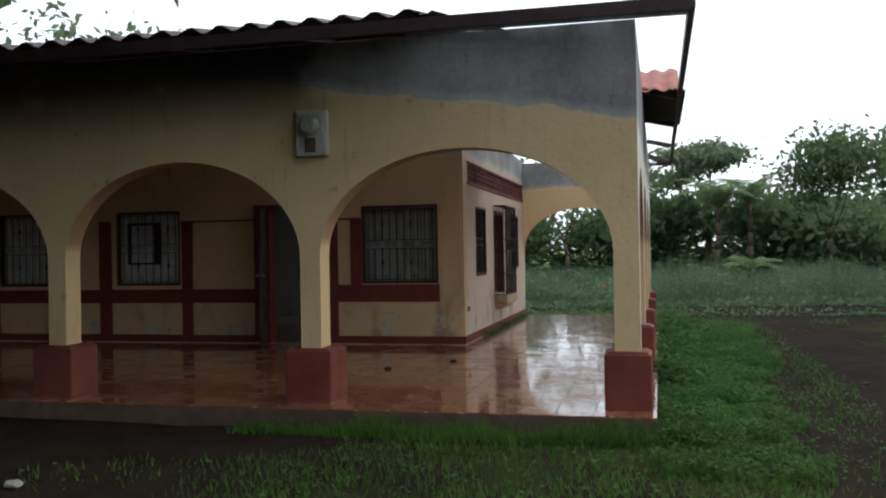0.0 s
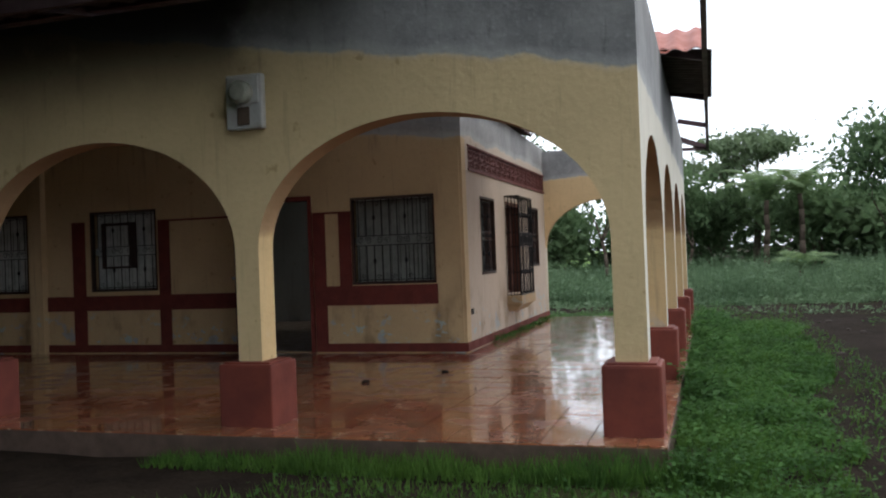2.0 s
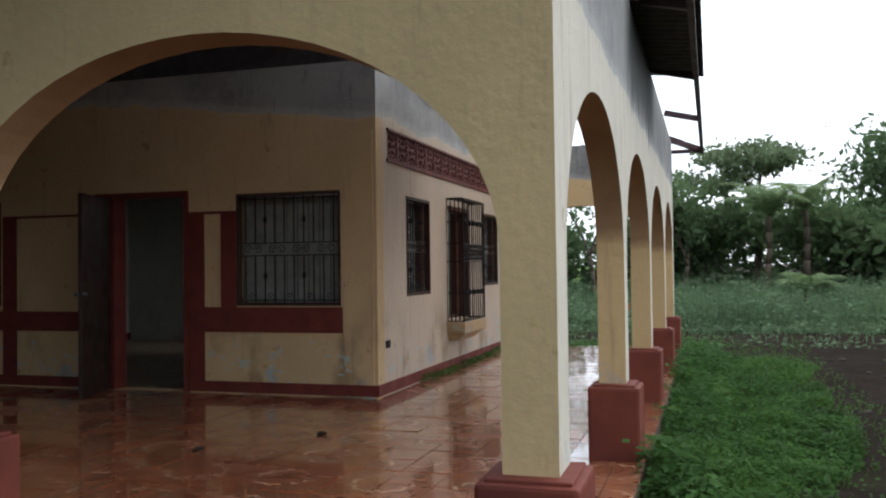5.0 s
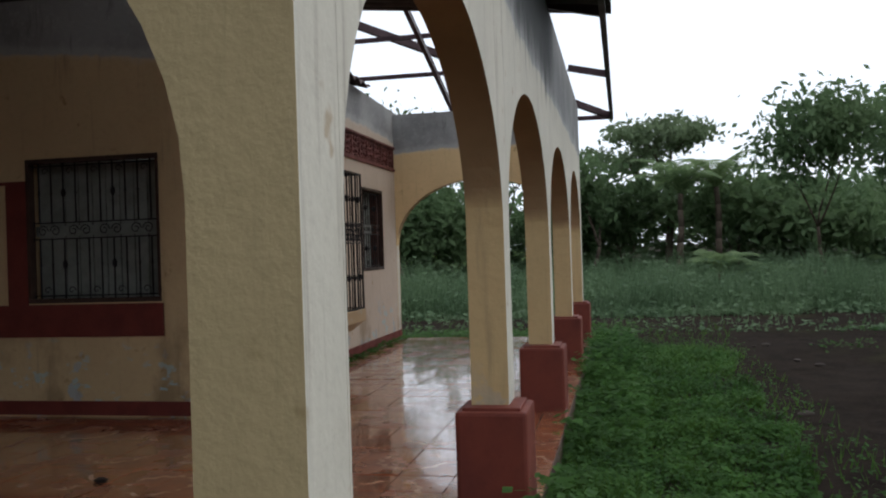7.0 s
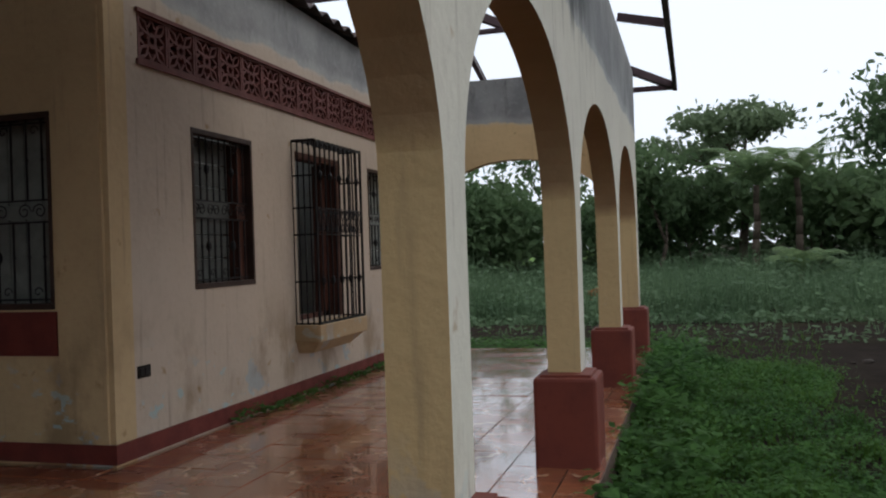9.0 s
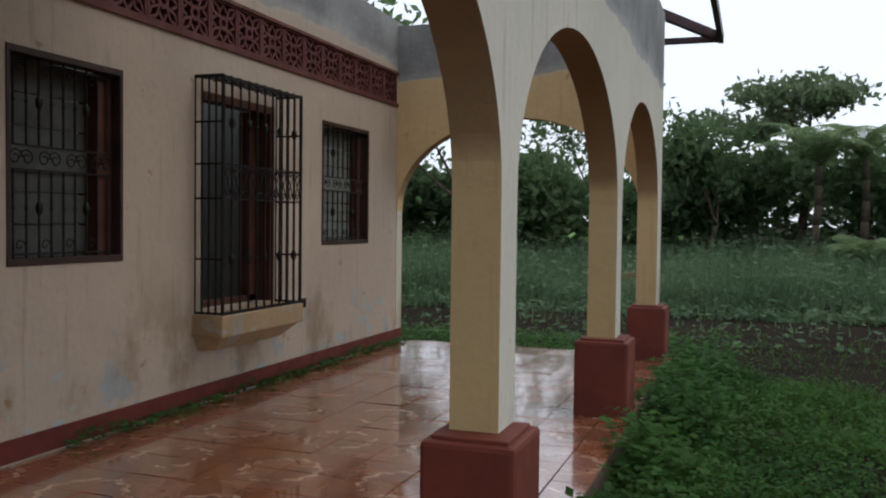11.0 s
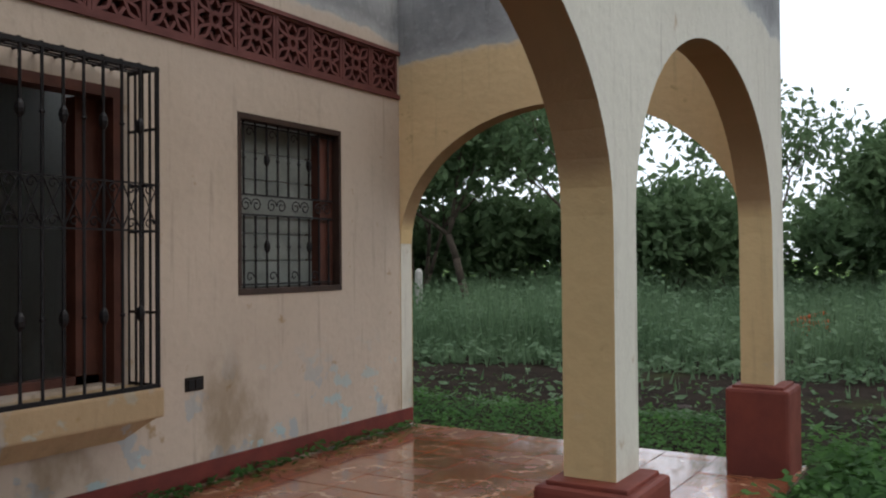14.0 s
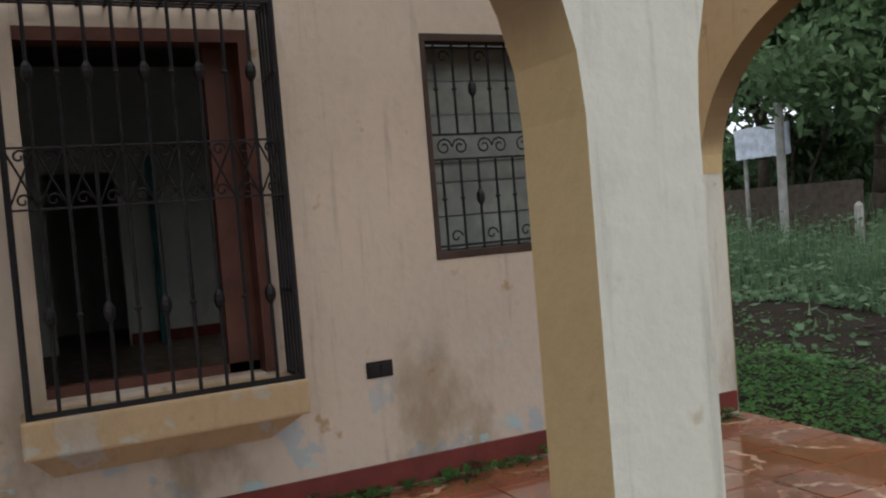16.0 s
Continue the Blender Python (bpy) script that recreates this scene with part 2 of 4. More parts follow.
class Build:
    """Collects boxes, bars and profiles into one mesh."""

    def __init__(self):
        self.v, self.f, self.i = [], [], []

    def box(self, a, b, m=0, bev=0.0):
        (x0, y0, z0), (x1, y1, z1) = a, b
        n = len(self.v)
        if bev <= 0:
            self.v += [(x0, y0, z0), (x1, y0, z0), (x1, y1, z0), (x0, y1, z0), (x0, y0, z1), (x1, y0, z1), (x1, y1, z1), (x0, y1, z1)]
            fs = [(0, 3, 2, 1), (4, 5, 6, 7), (0, 1, 5, 4), (1, 2, 6, 5), (2, 3, 7, 6), (3, 0, 4, 7)]
            self.f += [tuple(n + k for k in q) for q in fs]
            self.i += [m] * 6
            return self
        bm = bmesh.new()
        bmesh.ops.create_cube(bm, size=1)
        for w in bm.verts:
            w.co = Vector(((x0 + x1) / 2 + w.co.x * (x1 - x0), (y0 + y1) / 2 + w.co.y * (y1 - y0), (z0 + z1) / 2 + w.co.z * (z1 - z0)))
        bmesh.ops.bevel(bm, geom=bm.edges[:], offset=bev, segments=2, affect="EDGES", profile=0.6)
        bm.verts.index_update()
        self.v += [tuple(w.co) for w in bm.verts]
        self.f += [tuple(n + w.index for w in q.verts) for q in bm.faces]
        self.i += [m] * len(bm.faces)
        bm.free()
        return self

    def bar(self, a, b, r, m=0, n=6, r2=None):
        a, b = Vector(a), Vector(b)
        d = (b - a).normalized()
        u = d.orthogonal().normalized()
        w = d.cross(u)
        r2 = r if r2 is None else r2
        k = len(self.v)
        for p, q in ((a, r), (b, r2)):
            for j in range(n):
                t = 2 * math.pi * (j + 0.5) / n
                self.v.append(tuple(p + (u * math.cos(t) + w * math.sin(t)) * q))
        for j in range(n):
            j2 = (j + 1) % n
            self.f.append((k + j, k + j2, k + n + j2, k + n + j))
        self.f += [tuple(k + j for j in reversed(range(n))), tuple(k + n + j for j in range(n))]
        self.i += [m] * (n + 2)
        return self

    def beam(self, a, b, wx, h, m=0):
        """A rectangular section between two points, upright."""
        a, b = Vector(a), Vector(b)
        d = (b - a).normalized()
        s = d.cross(Vector((0, 0, 1))).normalized() * wx / 2
        t = s.cross(d).normalized() * h / 2
        k = len(self.v)
        for p in (a, b):
            self.v += [tuple(p - s - t), tuple(p + s - t), tuple(p + s + t), tuple(p - s + t)]
        self.f += [tuple(k + j for j in q) for q in ((0, 1, 2, 3), (7, 6, 5, 4), (0, 4, 5, 1), (1, 5, 6, 2), (2, 6, 7, 3), (3, 7, 4, 0))]
        self.i += [m] * 6
        return self

    def path(self, pts, r, m=0, n=5):
        for a, b in zip(pts, pts[1:]):
            self.bar(a, b, r, m, n)
        return self

    def knob(self, p, r, m=0, tall=1.6):
        x, y, z = p
        rings = [(-1, 0.25), (-0.5, 0.85), (0, 1), (0.5, 0.85), (1, 0.25)]
        for (h0, q0), (h1, q1) in zip(rings, rings[1:]):
            self.bar((x, y, z + h0 * r * tall), (x, y, z + h1 * r * tall), r * q0, m, 6, r * q1)
        return self

    def make(self, name, mats, parent=None, smooth=False):
        return obj(name, self.v, self.f, mats, self.i, parent, smooth)


def empty(name, at=(0, 0, 0)):
    e = new(name)
    e.location = at
    return e


def arch_wall(name, along, piers, spring, crowns, top, base, thick, outer_mat, parent=None, ends=(0, 0)):
    """A wall of elliptical arches. along(u, d, z) gives a point; d runs from 0 (outer) to thick. top: height at u."""
    b = Build()
    V, F, I = b.v, b.f, b.i

    def quad(p, m):
        n = len(V)
        V.extend(p)
        F.append((n, n + 1, n + 2, n + 3))
        I.append(m)

    def slab(u0, u1, z0, z1, t0, t1):
        quad([along(u0, 0, z0), along(u1, 0, z1), along(u1, 0, t1), along(u0, 0, t0)], 0)
        quad([along(u0, thick, z0), along(u0, thick, t0), along(u1, thick, t1), along(u1, thick, z1)], 1)
        quad([along(u0, 0, t0), along(u1, 0, t1), along(u1, thick, t1), along(u0, thick, t0)], 0)

    N = 28
    for k, (a, c) in enumerate(piers):
        slab(a, c, base, base, top(a), top(c))
        for u, zz in ((a, 1), (c, 1)):
            edge = (k == 0 and u == a) or (k == len(piers) - 1 and u == c)
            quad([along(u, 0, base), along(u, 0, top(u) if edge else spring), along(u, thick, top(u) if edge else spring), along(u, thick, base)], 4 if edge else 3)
    for (a, c), cr in zip(zip([p[1] for p in piers], [p[0] for p in piers[1:]]), crowns):
        mid, h = (a + c) / 2, (c - a) / 2
        pts = []
        for j in range(N + 1):
            t = math.pi * j / N
            pts.append((mid - h * math.cos(t), spring + (cr - spring) * math.sin(t)))
        for (u0, z0), (u1, z1) in zip(pts, pts[1:]):
            slab(u0, u1, z0, z1, top(u0), top(u1))
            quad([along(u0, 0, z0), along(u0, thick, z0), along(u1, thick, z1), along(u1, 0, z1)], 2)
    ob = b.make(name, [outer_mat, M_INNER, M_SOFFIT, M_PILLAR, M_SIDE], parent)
    bm = bmesh.new()
    bm.from_mesh(ob.data)
    bmesh.ops.remove_doubles(bm, verts=bm.verts, dist=0.0005)
    bmesh.ops.recalc_face_normals(bm, faces=bm.faces)
    bm.to_mesh(ob.data)
    bm.free()
    return ob


def wall_open(name, along, u0, u1, z0, z1, thick, holes, mats, parent=None):
    """A wall with rectangular holes (ua, ub, za, zb). mats: outer, inner, reveal."""
    us = sorted({u0, u1, *[h[0] for h in holes], *[h[1] for h in holes]})
    zs = sorted({z0, z1, *[h[2] for h in holes], *[h[3] for h in holes]})
    V, F, I = [], [], []

    def quad(p, m):
        n = len(V)
        V.extend(p)
        F.append((n, n + 1, n + 2, n + 3))
        I.append(m)

    def solid(i, j):
        if not (0 <= i < len(us) - 1 and 0 <= j < len(zs) - 1):
            return False
        cu, cz = (us[i] + us[i + 1]) / 2, (zs[j] + zs[j + 1]) / 2
        return not any(h[0] < cu < h[1] and h[2] < cz < h[3] for h in holes)

    for i in range(len(us) - 1):
        for j in range(len(zs) - 1):
            if not solid(i, j):
                continue
            a, c, e, g = us[i], us[i + 1], zs[j], zs[j + 1]
            quad([along(a, 0, e), along(c, 0, e), along(c, 0, g), along(a, 0, g)], 0)
            quad([along(a, thick, e), along(a, thick, g), along(c, thick, g), along(c, thick, e)], 1)
            for di, dj, p in ((-1, 0, (a, e, a, g)), (1, 0, (c, e, c, g)), (0, -1, (a, e, c, e)), (0, 1, (a, g, c, g))):
                if not solid(i + di, j + dj):
                    quad([along(p[0], 0, p[1]), along(p[2], 0, p[3]), along(p[2], thick, p[3]), along(p[0], thick, p[1])], 2)
    ob = obj(name, V, F, mats, I, parent)
    bm = bmesh.new()
    bm.from_mesh(ob.data)
    bmesh.ops.remove_doubles(bm, verts=bm.verts, dist=0.0005)
    bmesh.ops.recalc_face_normals(bm, faces=bm.faces)
    bm.to_mesh(ob.data)
    bm.free()
    return ob


def structure(ob, label, cat):
    return tagged(ob, label, cat, kind="structure")


# ---- the setting ----
HX, HY = -2.535, 4.478          # faces of the house towards the side and the front
GZ = -0.17                      # the ground
END = 10.08
OX = -0.088                     # outer face of the side arcade


def top_of(y):
    return 3.14 - 0.015 * y


# arcades
front = arch_wall("wall_front_arcade", lambda u, d, z: (u, d, z), [(-12.2, -11.0), (-8.38, -8.18), (-5.62, -5.43), (-3.025, -2.835), (-0.295, OX)], 1.27,
                  [2.15, 2.15, 2.155, 2.17], lambda u: 3.14, GZ, 0.22, M_FRONT)
structure(front, "yellow plaster arcade wall with bare cement band above the arches", "wall")
side = arch_wall("wall_side_arcade", lambda u, d, z: (OX - d, u, z), [(0.222, 0.235), (2.51, 2.71), (4.945, 5.145), (7.48, 7.68), (9.79, END)], 1.26,
                 [2.06, 2.06, 2.03, 2.03], top_of, GZ, 0.17, M_SIDE)
structure(side, "pale cream plaster arcade wall with dark water stains", "wall")
end = arch_wall("wall_end_arch", lambda u, d, z: (u, 9.89 + d, z), [(-2.534, -2.53), (-0.25, OX - 0.171)], 1.25,
                [2.1], lambda u: 3.0, GZ, 0.14, M_INNER)
bm = bmesh.new()
bm.from_mesh(end.data)
bmesh.ops.delete(bm, geom=[f for f in bm.faces if all(v.co.x < -2.5 and v.co.z < 1.26 for v in f.verts)], context="FACES")
bm.to_mesh(end.data)
bm.free()
structure(end, "yellow plaster end wall pierced by one wide arch", "wall")


def pedestal(cx, cy, hx, hy):
    b = Build()
    b.box((cx - hx, cy - hy, GZ - 0.3), (cx + hx, cy + hy, 0.447), 0, 0.018)
    b.box((cx - hx + 0.03, cy - hy + 0.03, 0.44), (cx + hx - 0.03, cy + hy - 0.03, 0.461), 0, 0.006)
    ob = b.make("pedestal", M_PED)
    tagged(ob, "dark red painted block pedestal at a pillar's foot", "pedestal", "pedestals of the arcade", "structure")
    return ob


for cx in (-11.1, -8.28, -5.525, -2.93):
    pedestal(cx, 0.11, 0.215, 0.2)
pedestal(-0.19, 0.1, 0.188, 0.2)
for cy in (2.575, 4.995, 7.555, 9.86):
    pedestal(-0.158, cy, 0.16, 0.175)

# house walls
W1 = (-4.012, -2.902, 0.856, 1.953)
W2 = (5.296, 6.074, 0.918, 1.944)
BAY = (6.78, 7.63, 0.58, 1.94)
W4 = (8.37, 9.25, 0.953, 1.942)
hw = wall_open("wall_house_side", lambda u, d, z: (HX - d, u, z), HY + 0.18, 10.02, GZ, 3.02, 0.18,
               [W2, BAY, W4, (4.775, 9.87, 2.268, 2.535)], [M_HOUSE, M_ROOM, M_HOUSE])
structure(hw, "cream plaster house wall with stains along its foot", "wall")
up = Build()
n0 = len(up.v)
up.v += [(HX, HY + 0.18, 3.02), (HX, 10.02, 3.02), (HX - 0.18, 10.02, 3.02), (HX - 0.18, HY + 0.18, 3.02), (HX, HY + 0.18, 3.17), (HX, 10.02, 3.04), (HX - 0.18, 10.02, 3.04), (HX - 0.18, HY + 0.18, 3.17)]
up.f += [(0, 1, 5, 4), (2, 3, 7, 6), (4, 5, 6, 7)]
up.i += [0, 0, 0]
structure(up.make("wall_house_side_top", M_HOUSE), "bare cement strip on top of the house wall", "wall")
W0 = (-7.95, -6.878, 0.853, 1.965)
WL = (-10.05, -9.02, 0.853, 1.98)
DOOR = (-5.48, -4.55, 0.0, 2.01)
hf = wall_open("wall_house_front", lambda u, d, z: (u, HY + d, z), -12.2, HX, GZ, 3.17, 0.18, [W1, W0, WL, DOOR], [M_HFRONT, M_ROOM, M_HFRONT])
structure(hf, "ochre plaster house front with red painted bands", "wall")
structure(Build().box((-12.4, 0.0, GZ), (-12.2, END, 3.3)).make("wall_west", M_HFRONT), "plain plaster wall closing the veranda", "wall")
structure(wall_open("wall_north", lambda u, d, z: (u, 9.84 + d, z), -12.2, HX - 0.18, GZ, 3.1, 0.18, [], [M_ROOM, M_ROOM, M_ROOM]), "plain plaster back wall of the house", "wall")

# rooms behind
back = wall_open("wall_room_back", lambda u, d, z: (-9.3 - d, u, z), HY + 0.18, END, 0, 3.1, 0.12, [(6.95, 7.68, 0, 1.95)], [M_ROOM, M_ROOM, M_ROOM])
structure(back, "pale grey plaster room wall with a dark doorway", "wall")
structure(Build().box((-9.299, 7.7, 0.012), (-9.28, 9.9, 0.14)).make("baseboard_room", M_RED), "red painted skirting along the room wall", "baseboard")
structure(Build().box((-11.6, HY + 0.18, 0), (-11.5, END, 3.1)).make("wall_room_far", M_ROOM), "pale plaster wall of a dim inner room", "wall")
structure(Build().box((-12.2, HY + 0.18, -0.1), (HX - 0.18, END, 0.004)).make("floor_room", M_INFLOOR), "dull cement floor inside the house", "floor")
# the ceiling's gap near the back wall is added to let daylight into the room
structure(Build().box((-12.2, HY + 0.18, 3.1), (HX - 0.18, 9.3, 3.16)).box((-12.2, 9.3, 3.1), (-6.2, 9.84, 3.16)).box((-3.3, 9.3, 3.1), (HX - 0.18, 9.84, 3.16)).make("ceiling_room", M_ROOFIN), "dark ceiling boards inside the house, with an added gap", "ceiling")
teal = Build().box((-9.27, 8.0, 0.005), (-9.2, 8.1, 2.1), 0, 0.005).make("timber_plank", M_TEAL)
tagged(teal, "teal painted plank leaning upright against the room wall", "plank")

# red bands on the house front
tr = Build()
Y = HY
for a, c, e, g in ((-12.2, -5.49, 0.012, 0.118), (-4.54, HX + 0.012, 0.012, 0.118), (-4.54, -4.37, 0.118, 1.79), (-4.18, -4.015, 0.845, 1.79), (-4.37, -2.888, 0.6, 0.845),
                   (-4.37, -4.18, 1.765, 1.79), (-6.845, -6.67, 0.118, 1.81), (-8.25, -8.04, 0.118, 1.83), (-8.93, -8.25, 0.59, 0.795), (-8.04, -6.845, 0.59, 0.795), (-6.67, -5.67, 0.59, 0.795),
                   (-5.67, -5.49, 0.118, 2.01), (-6.67, -5.67, 1.785, 1.81), (-9.01, -8.935, 0.118, 1.83), (-10.3, -10.06, 0.118, 1.83), (-12.2, -9.01, 0.59, 0.795)):
    tr.box((a, Y - 0.014, e), (c, Y + 0.001, g), 0)
structure(tr.make("trim_house_front", M_RED), "dark red painted bands on the house front", "trim")
bb = Build().box((HX - 0.001, HY - 0.012, 0.012), (HX + 0.014, 10.015, 0.118))
structure(bb.make("baseboard_house_side", M_RED), "chipped dark red skirting along the house wall", "baseboard")
pil = Build().box((-2.87, HY - 0.016, 0.12), (-2.57, HY + 0.001, 2.5), 0).box((-8.93, HY - 0.1, 0), (-8.7, HY, 3.1))
structure(pil.make("trim_house_pilaster", M_HFRONT), "ochre plaster pilasters on the house front", "trim")

# frieze of pierced blocks
FZ = empty("wall_frieze", (HX, 4.775, 2.268))
structure(FZ, "dark red pierced cement blocks under the cement band", "frieze")


BN = 17
BS = (9.87 - 4.775) / BN


def block_mesh():
    """A square screen block: a rim, four petals round a ring and corner curls."""
    b = Build()
    s, h, d = BS - 0.004, 0.265, 0.06
    t = 0.02
    b.box((-d, 0, 0), (0, s, t * 0.6)).box((-d, 0, h - t * 0.6), (0, s, h)).box((-d, 0, t * 0.6), (0, t, h - t * 0.6)).box((-d, s - t, t * 0.6), (0, s, h - t * 0.6))
    cy, cz = s / 2, h / 2
    n = 10
    ring = [(cy + 0.036 * math.cos(2 * math.pi * k / n), cz + 0.036 * math.sin(2 * math.pi * k / n)) for k in range(n + 1)]
    for (y0, z0), (y1, z1) in zip(ring, ring[1:]):
        b.beam((-d / 2, y0, z0), (-d / 2, y1, z1), d * 0.8, 0.026)
    for q in range(4):
        a0 = math.pi / 2 * q + math.pi / 4
        ux, uz = math.cos(a0), math.sin(a0)
        e = (cy + math.copysign(s / 2 - 0.015, ux), cz + math.copysign(h / 2 - 0.012, uz))
        m = (cy + ux * 0.045, cz + uz * 0.045)
        for side in (-1, 1):
            k0 = (m[0] + (e[0] - m[0]) * 0.5 - uz * 0.03 * side, m[1] + (e[1] - m[1]) * 0.5 + ux * 0.03 * side)
            b.beam((-d / 2, *m), (-d / 2, *k0), d * 0.75, 0.017)
            b.beam((-d / 2, *k0), (-d / 2, *e), d * 0.75, 0.017)
        v = (cy + math.cos(math.pi / 2 * q) * (s / 2 - 0.012), cz + math.sin(math.pi / 2 * q) * (h / 2 - 0.01))
        for w in (-1, 1):
            o = (cy + math.cos(math.pi / 2 * q + 0.42 * w) * 0.085, cz + math.sin(math.pi / 2 * q + 0.42 * w) * 0.08)
            b.beam((-d / 2, *v), (-d / 2, *o), d * 0.7, 0.018)
    return b.make("pierced_block", M_FRIEZE, FZ)


first = block_mesh()
first.location = (0.003, 0.002, 0.001)
for k in range(1, BN):
    c = new("pierced_block", first.data)
    c.parent = FZ
    c.location = (0.003, 0.002 + k * BS, 0.001)
FL = BS * BN
Build().box((-0.07, -0.02, -0.034), (0.016, FL + 0.015, -0.002)).box((-0.07, -0.02, 0.268), (0.02, FL + 0.015, 0.292)).make("border", M_FRIEZE, FZ)
# added black sheet: stands in for the shade behind the pierced holes
Build().box((-0.175, 0, 0.0), (-0.17, FL, 0.265)).make("shade_backing", M_DARK, FZ)


# ---- windows ----
def scroll(b, c, r, axis, m=0, turns=1.4, n=12, flip=1, rad=0.004):
    pts = []
    for k in range(n + 1):
        t = turns * 2 * math.pi * k / n
        q = r * (1 - 0.75 * k / n)
        p = [c[0], c[1], c[2] + q * math.sin(t)]
        p[axis] += flip * q * math.cos(t)
        pts.append(tuple(p))
    b.path(pts, rad, m, 4)


def grille(b, lo, hi, z0, z1, n, plane, axis, m=0):
    """Upright iron bars with knobs and a scrolled middle band, on a plane."""
    def P(u, z):
        return (u, plane, z) if axis == 0 else (plane, u, z)

    h = z1 - z0
    bands = (z0 + 0.44 * h, z0 + 0.56 * h)
    for k in range(n):
        u = lo + (hi - lo) * (k + 0.5) / n
        b.bar(P(u, z0), P(u, bands[0]), 0.0065, m, 5)
        b.bar(P(u, bands[1]), P(u, z1), 0.0065, m, 5)
        for zz in (z0 + 0.25 * h, z0 + 0.78 * h):
            if k % 4 == 2:
                b.knob(P(u, zz), 0.02, m, 1.9)
            else:
                b.knob(P(u, zz), 0.012, m, 0.8)
    for z in (*bands, z0 + 0.02, z1 - 0.02):
        b.beam(P(lo, z), P(hi, z), 0.012, 0.01, m)
    w = (hi - lo) / 4
    for k in range(4):
        c = lo + w * (k + 0.5)
        scroll(b, P(c - w * 0.2, (bands[0] + bands[1]) / 2), h * 0.045, axis, m, flip=1)
        scroll(b, P(c + w * 0.2, (bands[0] + bands[1]) / 2), h * 0.045, axis, m, flip=-1)
    for k in range(n // 2):
        u = lo + (hi - lo) * (2 * k + 1) / n
        scroll(b, P(u, z1 - 0.06), 0.032, axis, m, 1.0, 10)
        scroll(b, P(u, z0 + 0.06), 0.032, axis, m, 1.0, 10)


def window(name, lo, hi, z0, z1, axis, face, inward, label, panel, bars=9, slats=0):
    """A barred window in a wall. inward: +1 or -1 along the wall's normal axis, into the house."""
    e = empty(name, (0, 0, 0))
    tagged(e, label, "window", kind="structure")

    def B(b, a, c, d0, d1, e0, e1, m=0, bev=0.0):
        p, q = face + inward * d0, face + inward * d1
        p, q = min(p, q), max(p, q)
        if axis == 0:
            b.box((a, p, e0), (c, q, e1), m, bev)
        else:
            b.box((p, a, e0), (q, c, e1), m, bev)

    f = Build()
    t = 0.035
    B(f, lo, hi, -0.006, 0.07, z0, z0 + t, 0, 0.004)
    B(f, lo, hi, -0.006, 0.07, z1 - t, z1, 0, 0.004)
    B(f, lo, lo + t * 0.7, -0.006, 0.07, z0 + t, z1 - t, 0, 0.004)
    B(f, hi - t * 0.7, hi, -0.006, 0.07, z0 + t, z1 - t, 0, 0.004)
    f.make("frame", M_FRAME, e)
    r = Build()
    if axis == 1:
        B(r, hi - 0.14, hi - t * 0.7, 0.05, 0.17, z0 + t, z1 - t)
        r.make("casing", M_WOODRED, e)
    s = Build()
    if slats:
        w = (hi - lo - 0.06) / slats
        for k in range(slats):
            a = lo + 0.03 + w * k
            B(s, a + 0.006, a + w - 0.006, 0.1, 0.118, z0 + t, z1 - t, 0)
            B(s, a + w - 0.004, a + w + 0.004, 0.122, 0.13, z0 + t, z1 - t, 1)
        B(s, lo + 0.02, hi - 0.02, 0.08, 0.095, (z0 + z1) / 2 - 0.04, (z0 + z1) / 2 + 0.04, 0)
        B(s, lo + 0.02, hi - 0.02, 0.125, 0.14, z0 + t, z1 - t, 1)
    else:
        for k in range(6):
            q = (z1 - z0 - 2 * t) / 6
            B(s, lo + 0.025, hi - 0.03, 0.12, 0.127, z0 + t + k * q + 0.004, z0 + t + (k + 1) * q - 0.004, 0)
        B(s, lo + 0.02, hi - 0.02, 0.11, 0.118, (z0 + z1) / 2 - 0.06, (z0 + z1) / 2 + 0.06, 0)
    s.make("shutter", [panel, M_DARK], e)
    g = Build()
    grille(g, lo + t, hi - t, z0 + t, z1 - t, bars, face + inward * 0.035, axis)
    g.make("grille", M_BAR, e)
    return e


window("window_1", *W1, 0, HY, 1, "grey slatted window behind an iron grille over red sill", M_PANEL, 10, 9)
window("window_2", *W2, 1, HX, -1, "dark window behind a scrolled black iron grille", M_PANEL_SHADED, 9)
# opaque grey panels for glass louvres, the reflection put into their colour
window("window_3", *W4, 1, HX, -1, "grey shuttered window behind a scrolled black iron grille", M_PANEL, 9)
window("window_4", *W0, 0, HY, 1, "pale slatted window in the shaded house front", M_SLAT, 8, 9)
window("window_5", *WL, 0, HY, 1, "pale slatted window in the shaded house front", M_SLAT, 8, 9)

pane = Build().box((-7.75, HY - 0.02, 1.17), (-7.7, HY + 0.012, 1.8)).box((-7.3, HY - 0.02, 1.17), (-7.2, HY + 0.012, 1.8)).box((-7.7, HY - 0.02, 1.76), (-7.3, HY + 0.012, 1.8)).box((-7.7, HY - 0.02, 1.17), (-7.3, HY + 0.012, 1.2))
tagged(pane.make("window_casement", M_DOOR), "dark casement frame standing in the slatted window", "casement", kind="structure")

